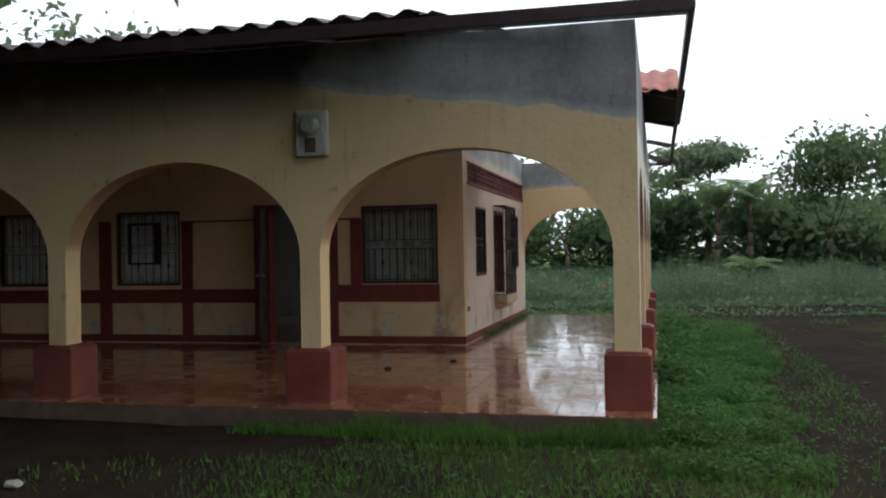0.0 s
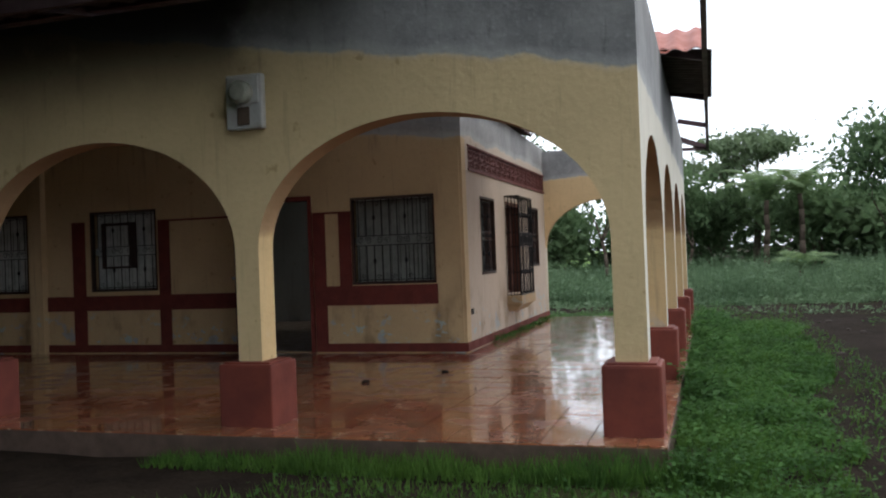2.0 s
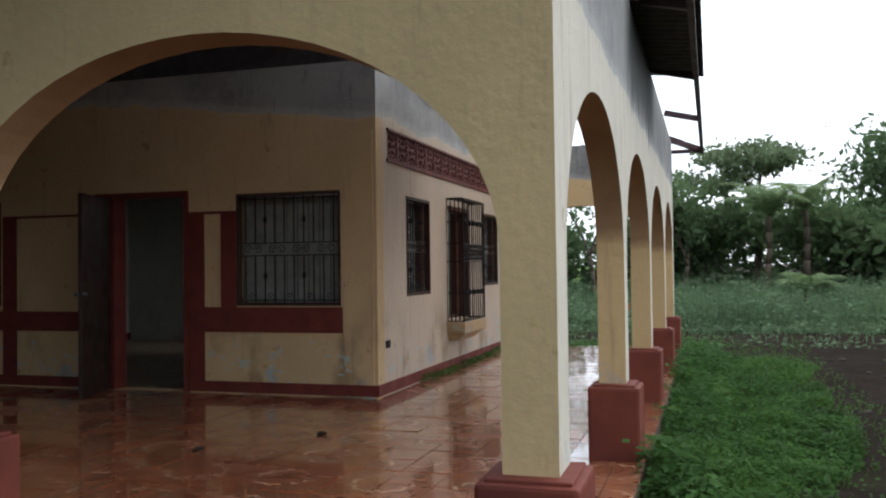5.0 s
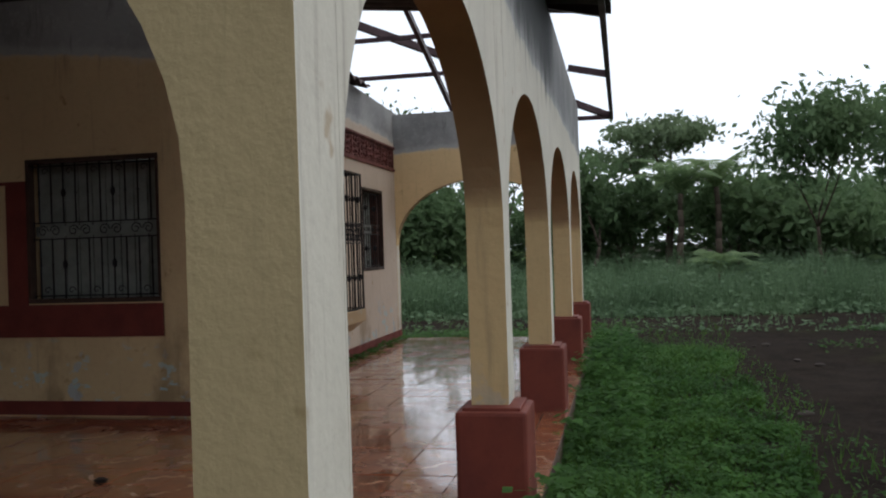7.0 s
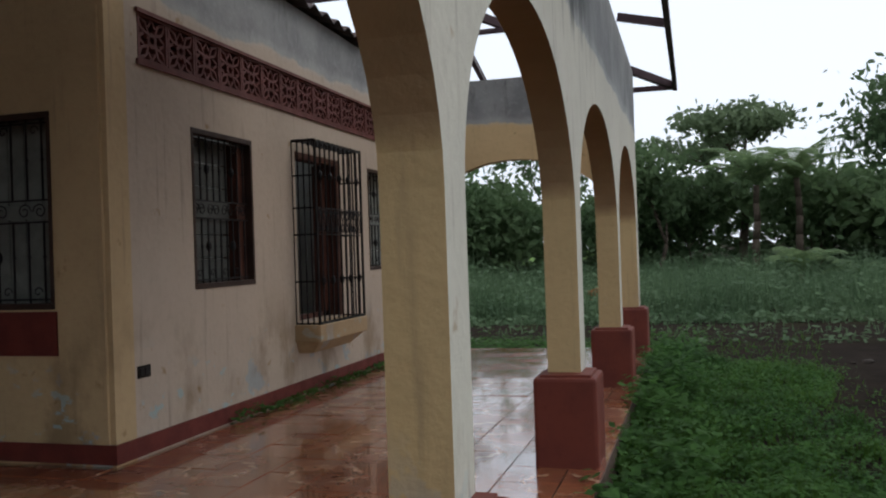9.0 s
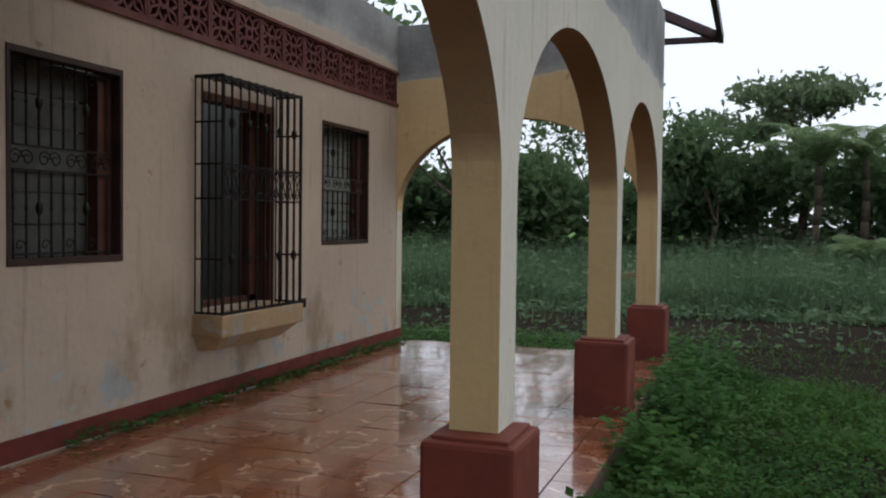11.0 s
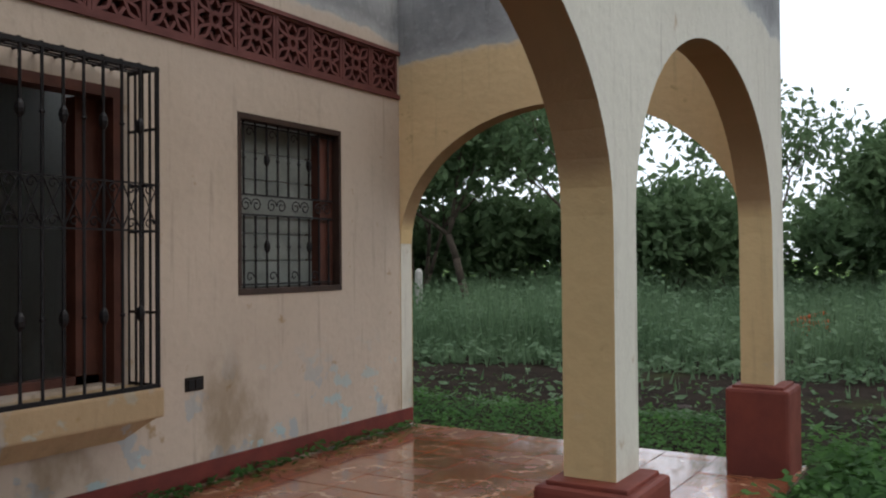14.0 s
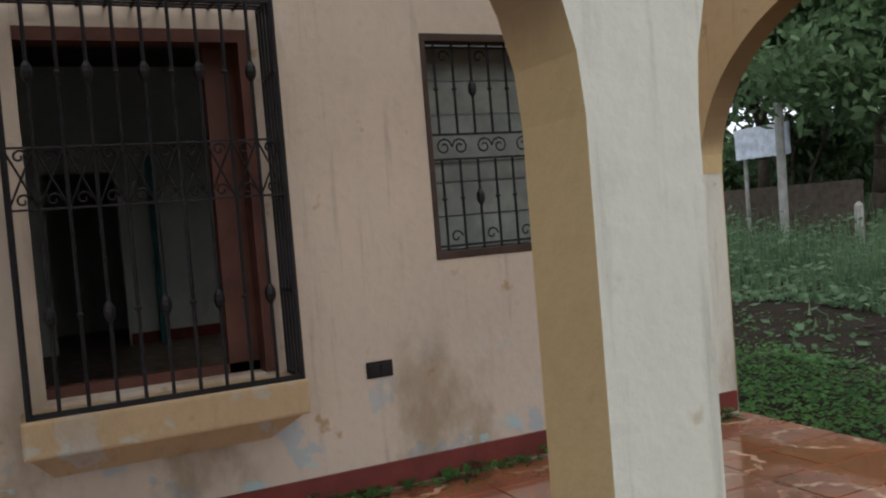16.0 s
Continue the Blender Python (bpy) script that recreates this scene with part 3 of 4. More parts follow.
# bay cage window
bay = empty("window_bay", (0, 0, 0))
tagged(bay, "open window in a projecting black iron cage on a plaster ledge", "window", kind="structure")
BY0, BY1, BZ0, BZ1, BX = 6.72, 7.67, 0.565, 2.02, HX + 0.2
lb = Build()
lb.box((HX - 0.02, BY0 - 0.03, 0.43), (BX + 0.02, BY1 + 0.02, BZ0), 0, 0.012)
n_ = len(lb.v)
lb.v += [(HX - 0.02, BY0 + 0.03, 0.34), (BX - 0.09, BY0 + 0.06, 0.34), (BX - 0.09, BY1 - 0.12, 0.34), (HX - 0.02, BY1 - 0.09, 0.34),
         (HX - 0.02, BY0 - 0.015, 0.436), (BX, BY0 - 0.015, 0.436), (BX, BY1 + 0.005, 0.436), (HX - 0.02, BY1 + 0.005, 0.436)]
lb.f += [tuple(n_ + k for k in q) for q in ((0, 3, 2, 1), (0, 1, 5, 4), (1, 2, 6, 5), (2, 3, 7, 6), (4, 5, 6, 7))]
lb.i += [0] * 5
lb.make("ledge", M_SILLP, bay)
fb = Build()
a, c, e, g = BAY
fb.box((HX - 0.1, a, g - 0.05), (HX + 0.01, c, g), 0).box((HX - 0.1, c - 0.05, e), (HX + 0.01, c, g - 0.05), 0)
fb.make("casing", M_WOODRED, bay)
rb = Build().box((HX - 0.17, c - 0.17, e), (HX - 0.1, c - 0.05, g - 0.05), 0).box((HX - 0.17, a, e), (HX - 0.1, c, e + 0.04))
rb.make("jamb", M_WOODRED, bay)
cg = Build()
grille_n = 10
for k in range(grille_n + 1):
    y = BY0 + (BY1 - BY0) * k / grille_n
    cg.bar((BX, y, BZ0), (BX, y, BZ1), 0.0075 if 0 < k < grille_n else 0.012, 0, 5)
    cg.bar((BX, y, BZ1), (HX, y, BZ1), 0.007, 0, 5)
    for zz in (BZ0 + 0.34, BZ1 - 0.28):
        if k % 2:
            cg.knob((BX, y, zz), 0.021, 0, 1.9)
        else:
            cg.knob((BX, y, zz), 0.013, 0, 0.8)
for z in (BZ0 + 0.01, BZ1 - 0.012):
    cg.beam((BX, BY0, z), (BX, BY1, z), 0.014, 0.02)
for z in (BZ0 + 0.71, BZ0 + 0.92):
    cg.beam((BX, BY0, z), (BX, BY1, z), 0.008, 0.008)
for y in (BY0, BY1):
    for j in range(5):
        x = HX + (BX - HX) * j / 4
        cg.bar((x, y, BZ0), (x, y, BZ1), 0.007, 0, 5)
    for z in (BZ0 + 0.34, BZ0 + 0.71, BZ0 + 0.92, BZ1 - 0.28, BZ1 - 0.01, BZ0 + 0.01):
        cg.beam((BX + 0.01, y, z), (HX, y, z), 0.012, 0.012)
for j in range(1, 5):
    x = HX + (BX - HX) * j / 5
    cg.bar((x, BY0, BZ1 - 0.005), (x, BY1, BZ1 - 0.005), 0.005, 0, 4)
w = (BY1 - BY0) / grille_n
for k in range(grille_n):
    y0, y1 = BY0 + w * k, BY0 + w * (k + 1)
    za, zb = BZ0 + 0.71, BZ0 + 0.92
    cg.bar((BX, y0, za), (BX, y1, zb), 0.004, 0, 4).bar((BX, y1, za), (BX, y0, zb), 0.004, 0, 4)
    scroll(cg, (BX, (y0 + y1) / 2, zb - 0.03), 0.026, 1, 0, 1.1, 10)
    scroll(cg, (BX, (y0 + y1) / 2, za + 0.03), 0.026, 1, 0, 1.1, 10)
cg.make("cage", M_BAR, bay)

# doors
dr = empty("door_1", (0, 0, 0))
tagged(dr, "dark wooden house door standing open inward of its red frame", "door", kind="structure")
d = Build().box((-5.48, HY - 0.016, 0), (-5.42, HY + 0.17, 2.01), 0, 0.006).box((-4.61, HY - 0.012, 0), (-4.555, HY + 0.17, 2.01), 0, 0.006).box((-5.42, HY - 0.01, 1.955), (-4.61, HY + 0.17, 2.01), 0, 0.006)
d.make("frame", M_RED, dr)
leaf = Build()
leaf.box((0, -0.02, 0.02), (0.8, 0.02, 1.95), 0, 0.006)
for i in range(2):
    for j in range(3):
        leaf.box((0.1 + i * 0.36, -0.032, 0.15 + j * 0.6), (0.4 + i * 0.36, -0.019, 0.65 + j * 0.6), 0, 0.01)
lo = leaf.make("leaf", M_DOOR, dr)
lo.matrix_basis = pose(-5.47, HY - 0.04, 0, 0, 0, 290)
hd = Build().bar((0.78, -0.06, 1.0), (0.78, 0.06, 1.0), 0.018, 0, 8).make("handle", M_GALV, lo)

# ---- meter box, outlets ----
mb = empty("meter_box", (-2.875, 0, 2.35))
tagged(mb, "weathered grey electric meter box on the arcade wall", "meter box")
b = Build().box((-0.145, -0.07, -0.2), (0.145, 0, 0.2), 0, 0.015).box((-0.125, -0.08, -0.02), (0.125, -0.066, 0.18), 0, 0.006)
b.make("body", M_BOX, mb)
b = Build()
b.bar((0, -0.075, 0.06), (0, -0.14, 0.06), 0.085, 0, 20).bar((0, -0.14, 0.06), (0, -0.155, 0.06), 0.085, 0, 20, 0.06)
b.make("dial", M_METER, mb)
Build().box((-0.05, -0.082, -0.17), (0.05, -0.068, -0.04), 0, 0.008).make("cover", M_RUST, mb)


def outlet(y, z):
    b = Build()
    b.box((HX + 0.0005, y - 0.06, z - 0.035), (HX + 0.006, y + 0.06, z + 0.035), 0, 0.002).box((HX + 0.006, y - 0.045, z - 0.022), (HX + 0.012, y - 0.003, z + 0.022), 1).box((HX + 0.006, y + 0.003, z - 0.022), (HX + 0.012, y + 0.045, z + 0.022), 1)
    tagged(b.make("wall_outlet", [M_DARK, M_BAR]), "empty dark electric outlet hole in the plaster", "outlet", "outlets on the house wall")


outlet(8.06, 0.52)
outlet(4.738, 0.48)

# ---- roof ----
SL = 0.27


def ze(y):
    return 3.08 - 0.004 * (y + 0.6)


def sheet(name, f, u0, u1, v0, v1, mats, pitch=0.19, amp=0.022, nu=None, keep=None, step=0.0):
    """Corrugated roofing: waves along u, the sheet runs up along v. f(u, v) gives the plain point."""
    nu = nu or int((u1 - u0) / pitch * 6)
    nv = max(2, int((v1 - v0) / 0.35))
    V, F, I = [], [], []
    for lay, dz in ((0, 0.0), (1, -0.012)):
        o = len(V)
        for j in range(nv + 1):
            v = v0 + (v1 - v0) * j / nv
            for i in range(nu + 1):
                u = u0 + (u1 - u0) * i / nu
                x, y, z = f(u, v)
                V.append((x, y, z + amp * math.sin(2 * math.pi * u / pitch) + dz + step * (j % 2)))
        for j in range(nv):
            for i in range(nu):
                um, vm = u0 + (u1 - u0) * (i + 0.5) / nu, v0 + (v1 - v0) * (j + 0.5) / nv
                if keep and not keep(um, vm):
                    continue
                q = o + j * (nu + 1) + i
                F.append((q, q + 1, q + nu + 2, q + nu + 1) if lay == 0 else (q, q + nu + 1, q + nu + 2, q + 1))
                I.append(lay)
    ob = obj(name, V, F, mats, I, None, True)
    return structure(ob, "corrugated red metal roof sheets, dark below", "roof")


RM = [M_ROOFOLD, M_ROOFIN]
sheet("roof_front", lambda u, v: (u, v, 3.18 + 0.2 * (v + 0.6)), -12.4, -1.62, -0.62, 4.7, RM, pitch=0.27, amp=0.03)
# roof_side: its inner part past the eave strip is added to shade the house corner
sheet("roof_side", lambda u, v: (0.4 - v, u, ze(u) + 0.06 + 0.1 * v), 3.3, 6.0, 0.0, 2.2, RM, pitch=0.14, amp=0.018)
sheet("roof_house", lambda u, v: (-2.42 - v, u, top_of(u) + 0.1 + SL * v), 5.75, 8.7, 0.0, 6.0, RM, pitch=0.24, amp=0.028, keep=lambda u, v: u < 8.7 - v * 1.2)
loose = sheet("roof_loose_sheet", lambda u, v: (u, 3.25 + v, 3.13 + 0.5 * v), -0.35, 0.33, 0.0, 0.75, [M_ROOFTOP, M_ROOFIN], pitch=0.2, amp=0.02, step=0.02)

st = Build()
EX = 0.33
st.beam((EX, -0.62, ze(-0.6)), (EX, 11.5, ze(11.5)), 0.05, 0.09)
st.beam((-12.2, -0.6, 3.1), (EX, -0.6, 3.07), 0.05, 0.1)
st.beam((EX, 11.49, ze(11.5)), (-2.6, 11.49, ze(11.5) + 0.01), 0.05, 0.06)
for y in (3.4, 5.8, 8.35):
    zt = ze(y)
    st.beam((EX, y, zt), (-0.1, y, zt + 0.1), 0.05, 0.07)
    if y < 8:
        st.beam((-0.1, y, zt + 0.1), (-2.6, y, zt + SL * 3), 0.05, 0.07)
for y, dz in ((9.35, 0.36), (8.45, 0.62), (7.5, 0.88)):
    st.beam((-0.3, y, ze(10.5) + dz), (-5.0, y, ze(10.5) + dz), 0.04, 0.05)
st.beam((-1.75, 10.5, 2.93), (-1.75, 6.4, 4.1), 0.05, 0.07)
st.beam((EX, 11.45, ze(11.5)), (-2.9, 8.1, 3.95), 0.06, 0.09)
st.beam((EX, -0.6, 3.08), (-4.5, 4.4, 4.4), 0.06, 0.1)
for x in (-1.75, -3.2, -4.6, -6.0, -7.5, -9.0):
    st.beam((x, -0.6, 3.14), (x, 4.6, 3.14 + 0.2 * 5.1), 0.05, 0.08)
for v in (1.0, 2.0, 3.0):
    st.beam((-12, -0.6 + v, 3.14 + 0.2 * v), (-0.4 - v, -0.6 + v, 3.14 + 0.2 * v), 0.04, 0.05)
for x in (-1.15, -0.55):
    st.beam((x, -0.6, 3.06), (x, 0.1, 3.22), 0.05, 0.06)
structure(st.make("roof_frame", M_STEEL), "bare rust-brown steel roof frame left without sheets", "roof frame")
gv = Build().beam((-2.0, -0.02, 3.21), (EX, -0.3, 3.12), 0.05, 0.1).beam((-3.9, HY + 0.06, 3.15), (-3.9, HY + 0.06, 4.2), 0.05, 0.05)
structure(gv.make("roof_frame_galvanised", M_GALV), "galvanised steel channel along the wall top", "roof frame")

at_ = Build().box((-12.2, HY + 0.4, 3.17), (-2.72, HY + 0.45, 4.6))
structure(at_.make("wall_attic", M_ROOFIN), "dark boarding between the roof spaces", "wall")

# ---- ground ----
rng = np.random.RandomState(5)


def hgt(x, y):
    h = 0.03 * noise.noise((x * 0.6, y * 0.6, 0)) + 0.02 * noise.noise((x * 2.1, y * 2.1, 3))
    return GZ + h


def axis_steps():
    near = [-14 + 0.4 * k for k in range(90)]
    return [-900, -300, -120, -60, -35, -22] + near + [24, 32, 50, 90, 200, 500, 1000]


gx, gy = axis_steps(), axis_steps()
gv_, gf_ = [], []
for yy in gy:
    for xx in gx:
        inside = -12.5 < xx < -0.1 and 0.2 < yy < 9.9
        gv_.append((xx, yy, -0.45 if inside else hgt(xx, yy)))
for j in range(len(gy) - 1):
    for i in range(len(gx) - 1):
        q = j * len(gx) + i
        gf_.append((q, q + 1, q + len(gx) + 1, q + len(gx)))
structure(obj("ground", gv_, gf_, M_GROUND, None, None, True), "damp brown earth with a bare dirt track", "ground")


def path_dist(x, y):
    """How deep a place lies inside the bare dirt track (below 0: on it)."""
    wob = 0.35 * noise.noise((x * 0.5, y * 0.5, 9)) + 0.2 * noise.noise((x * 1.7, y * 1.7, 2))
    d1 = max(1.35 + 0.02 * y - x, x - 4.4) if y < 14.5 else 9
    if y > 5:
        d1 = max(1.35 + 0.02 * y - x - max(0, y - 9.5) * 1.0, x - 4.4 + max(0, y - 6) * 0.1)
    d2 = abs(y - 13.4 - 0.05 * (x + 2)) - 1.3
    if x < -14:
        d2 = 9
    return min(max(d1, y - 14.3), d2) + wob


def blades(name, n, place, mat, label, cat, h=(0.04, 0.12), w=0.012, leafy=False, lean=0.5):
    """A sheet of grass blades or leafy weeds as one mesh."""
    V, F = [], []
    for _ in range(n):
        p = place()
        if p is None:
            continue
        x, y, z, k = p
        a = rng.uniform(0, 2 * math.pi)
        hh = rng.uniform(*h) * k
        ca, sa = math.cos(a), math.sin(a)
        dx, dy = lean * hh * rng.uniform(-1, 1), lean * hh * rng.uniform(-1, 1)
        o = len(V)
        if not leafy:
            V += [(x - ca * w, y - sa * w, z), (x + ca * w, y + sa * w, z), (x + dx, y + dy, z + hh)]
            F.append((o, o + 1, o + 2))
        else:
            s = w * rng.uniform(0.6, 1.4)
            t = rng.uniform(-0.5, 0.9)
            ux, uy, uz = ca * s, sa * s, t * s * 0.6
            vx, vy, vz = -sa * s * 0.6, ca * s * 0.6, rng.uniform(-0.4, 0.4) * s
            cz = z + hh
            V += [(x + dx - ux, y + dy - uy, cz - uz), (x + dx + vx, y + dy + vy, cz + vz), (x + dx + ux, y + dy + uy, cz + uz), (x + dx - vx, y + dy - vy, cz - vz)]
            F.append((o, o + 1, o + 2, o + 3))
    return tagged(obj(name, V, F, mat), label, cat, kind="stuff")


def strip_place():
    x, y = rng.uniform(0.06, 1.9), rng.uniform(-1.5, 12.5) if rng.rand() < 0.75 else rng.uniform(0, 6)
    d = path_dist(x, y)
    if d < 0.05 and rng.rand() > 0.06:
        return None
    clump = noise.noise((x * 2.6, y * 2.6, 15)) + 0.6 * noise.noise((x * 6.5, y * 6.5, 25))
    if clump < -0.28 + 0.25 * max(0, x - 0.9) and rng.rand() > 0.25:
        return None
    lush = 0.75 + 0.7 * noise.noise((x * 1.3, y * 1.3, 5)) + 0.5 * clump + (0.5 if x < 0.55 else 0)
    return x, y, hgt(x, y), max(0.25, lush)


def front_place():
    x, y = rng.uniform(-8, 2.2), rng.uniform(-9.0, -0.5)
    d = path_dist(x, y)
    if d < 0.1 and rng.rand() > 0.08:
        return None
    if noise.noise((x * 0.7, y * 0.7, 1)) + 0.25 + 0.3 * (x + 1) < rng.uniform(-0.35, 0.3):
        return None
    return x, y, hgt(x, y), 1.0


def field_place():
    y = 12 + 34 * rng.rand() ** 1.6
    x = rng.uniform(-1, 1) * (5 + y * 0.55) + (-3)
    d = path_dist(x, y)
    if d < 0.0 and rng.rand() > 0.05:
        return None
    if x > -20 and y < 10.2:
        return None
    clump = 0.62 + 0.6 * noise.noise((x * 0.33, y * 0.33, 7)) + 0.3 * noise.noise((x * 0.9, y * 0.9, 4))
    k = min(1.0, max(0.12, (y - 11.6) / 5.0)) * max(0.25, clump)
    if d < 0.8:
        k *= 0.4
    return x, y, hgt(x, y) if y < 21 else GZ, k


def patch_place():
    x, y = rng.uniform(-9, 1.2), rng.uniform(10.1, 13.5)
    if path_dist(x, y) < 0.15 and rng.rand() > 0.05:
        return None
    return x, y, hgt(x, y), 1.0


blades("lawn_weeds", 85000, strip_place, M_WEED, "bright green leafy ground cover beside the veranda", "weeds", (0.01, 0.12), 0.017, True, 0.6)
def border_place():
    x, y = 0.05 + 0.5 * rng.rand() ** 1.5, rng.uniform(1.0, 11.0)
    k = 0.25 + 1.5 * noise.noise((x * 2.2, y * 1.5, 33)) + 0.05 * y
    return (x, y, hgt(x, y), min(1.2, k)) if k > 0.3 else None


blades("border_weeds", 9000, border_place, M_WEED, "taller broad-leaved weeds against the veranda's edge", "weeds", (0.04, 0.3), 0.032, True, 0.5)
blades("lawn_grass", 34000, strip_place, M_GRASS, "short bright green grass beside the veranda", "grass", (0.04, 0.14), 0.006)
blades("front_grass", 60000, front_place, M_GRASS, "thin short grass before the arcade", "grass", (0.03, 0.09), 0.006)
def edge_place():
    x = rng.uniform(-3.4, 0.5)
    k = 0.45 + 0.8 * noise.noise((x * 1.6, 0, 21)) + 0.12 * (x + 3)
    return (x, -0.39 - 0.3 * rng.rand(), GZ, k) if k > 0.15 else None


blades("edge_grass", 3500, edge_place, M_GRASS, "taller grass tufts along the veranda's edge", "grass", (0.08, 0.24), 0.006)
blades("front_weeds", 14000, front_place, M_WEED, "small leafy weeds in the front grass", "weeds", (0.01, 0.05), 0.018, True)
blades("patch_weeds", 46000, patch_place, M_WEED, "low weeds behind the veranda's end", "weeds", (0.01, 0.14), 0.019, True)
blades("field_grass", 60000, field_place, M_BUSH, "tall rank grass across the field", "grass", (0.5, 1.5), 0.018, False, 0.35)
def track_place():
    x, y = rng.uniform(2.6, 11), rng.uniform(-6, 13)
    if noise.noise((x * 0.8, y * 0.8, 12)) < 0.12 - 0.06 * (x - 4):
        return None
    return x, y, hgt(x, y), 1.0


blades("track_weeds", 30000, track_place, M_WEED, "scattered low weeds on the bare track", "weeds", (0.01, 0.1), 0.02, True)
fw = blades("field_weeds", 110000, lambda: (lambda p: None if p is None else (p[0], p[1], p[2], p[3] * rng.rand() ** 0.6))(field_place()), M_BUSH,
            "waist-high grey-green weeds across the field", "weeds", (0.2, 1.4), 0.055, True, 0.3)


# ---- trees ----
def limb(b, p, d, length, r, depth, tips, rs, spread, up):
    p = Vector(p)
    d = Vector(d).normalized()
    n = 4
    for k in range(n):
        q = p + d * (length / n)
        r2 = r * 0.86
        b.bar(p, q, r, 0, 6, r2)
        p, r = q, r2
        d = (d + Vector((rs.uniform(-1, 1), rs.uniform(-1, 1), rs.uniform(-0.6, 0.9))) * 0.16).normalized()
        if depth <= 1:
            tips.append((p.copy(), d.copy()))
    if depth == 0:
        return
    for _ in range(3 if depth > 1 else 4):
        nd = (d + Vector((rs.uniform(-1, 1) * spread, rs.uniform(-1, 1) * spread, rs.uniform(-0.3, 1) * up))).normalized()
        limb(b, p, nd, length * rs.uniform(0.55, 0.8), r * 0.75, depth - 1, tips, rs, spread, up)


def tree(seed, at, height, spread, leaves, size, mat, label, name="tree", flat=0.0, trunk=0.16, blob=0.6, low=False):
    rs = np.random.RandomState(seed)
    e = empty(name, at)
    tagged(e, label, "tree", "trees round the field")
    b, tips = Build(), []
    stems = 3 if low else 1
    for s in range(stems):
        lean = Vector((rs.uniform(-0.25, 0.25), rs.uniform(-0.25, 0.25), 1))
        if low:
            lean += Vector((rs.uniform(-0.6, 0.6), rs.uniform(-0.6, 0.6), 0))
        limb(b, (rs.uniform(-0.1, 0.1), rs.uniform(-0.1, 0.1), -0.3), lean, height * 0.42, trunk * height / 6, 3, tips, rs, spread, 0.55 if not flat else 0.35)
    top = max(t[0].z for t in tips)
    sc = height / top
    def lift(x, y, z):
        if not flat:
            return x, y, z * sc
        return x * 1.15, y * 1.15, height * max(z, 0.0) ** 0.55 / top ** 0.55 if z > 0 else z

    b.v = [lift(*v) for v in b.v]
    b.make("trunk", M_BARK, e, True)
    V, F = [], []
    T = [(Vector(lift(*p)), d) for p, d in tips]
    for _ in range(leaves):
        p, d = T[rs.randint(len(T))]
        off = Vector(rs.normal(0, blob, 3))
        off.z *= 0.55 if not flat else 0.28
        c = p + off
        s = size * rs.uniform(0.5, 1.4)
        u = Vector(rs.normal(0, 1, 3)).normalized()
        w = u.orthogonal().normalized()
        w.rotate(Matrix.Rotation(rs.uniform(0, 6.28), 3, u))
        o = len(V)
        V += [tuple(c - w * s), tuple(c + u.cross(w) * s * 0.45), tuple(c + w * s), tuple(c - u.cross(w) * s * 0.45)]
        F.append((o, o + 1, o + 2, o + 3))
    obj("crown", V, F, mat, None, e)
    return e


def palm(seed, at, height, n=11, length=1.9):
    rs = np.random.RandomState(seed)
    e = empty("palm_tree", at)
    tagged(e, "young palm with long arching pale green fronds", "palm")
    b = Build()
    p = Vector((0, 0, -0.2))
    for k in range(6):
        q = p + Vector((rs.uniform(-0.05, 0.05), rs.uniform(-0.05, 0.05), (height + 0.2) / 6))
        b.bar(p, q, 0.13 - 0.008 * k, 0, 8, 0.122 - 0.008 * k)
        p = q
    b.make("trunk", M_BARK, e, True)
    V, F = [], []
    for k in range(n):
        a = 2 * math.pi * k / n + rs.uniform(-0.2, 0.2)
        rise = rs.uniform(0.95, 1.5)
        L = length * rs.uniform(0.8, 1.15)
        c = p.copy()
        ang = rise
        side = Vector((-math.sin(a), math.cos(a), 0))
        for j in range(26):
            dv = Vector((math.cos(a) * math.cos(ang), math.sin(a) * math.cos(ang), math.sin(ang)))
            c2 = c + dv * L / 26
            ll = 0.55 * math.sin(math.pi * (0.12 + 0.86 * j / 26))
            for sg in (-1, 1):
                tip = c + side * sg * ll * 0.8 + dv * ll * 0.5 + Vector((0, 0, -0.3 * ll))
                o = len(V)
                V += [tuple(c), tuple(c2), tuple(tip)]
                F.append((o, o + 1, o + 2))
            c = c2
            ang -= 0.07
    obj("fronds", V, F, M_PALM, None, e)
    return e


WIDE = "tall tree with a wide thin flat crown at the field's edge"
BUSHY = "dense dark green bushy tree bordering the field"
tree(3, (2.1, 31, GZ), 5.7, 1.6, 3400, 0.13, M_LEAF2, WIDE, flat=1.0, blob=0.36, trunk=0.16)
tree(11, (5.3, 21.0, GZ), 4.5, 0.7, 3600, 0.10, M_LEAF, BUSHY, blob=0.45, trunk=0.1)
tree(12, (9.2, 23.0, GZ), 5.0, 0.8, 6000, 0.13, M_LEAF, BUSHY, blob=0.6)
tree(13, (7.4, 14.5, GZ), 7.6, 0.9, 11000, 0.12, M_LEAF, BUSHY, blob=0.65)
tree(15, (6.7, 7.6, GZ), 6.2, 1.0, 7000, 0.11, M_LEAF, BUSHY, blob=0.55)
tree(14, (13.0, 20.0, GZ), 6.5, 0.9, 6500, 0.13, M_LEAF, BUSHY, blob=0.7)
tree(21, (-5.6, 23, GZ), 5.4, 0.8, 1700, 0.11, M_LEAF, "slender grey-trunked tree with an open crown", blob=0.6, trunk=0.13)
tree(22, (-9.0, 22, GZ), 5.4, 0.8, 4200, 0.13, M_LEAF, BUSHY, blob=0.7, trunk=0.15)
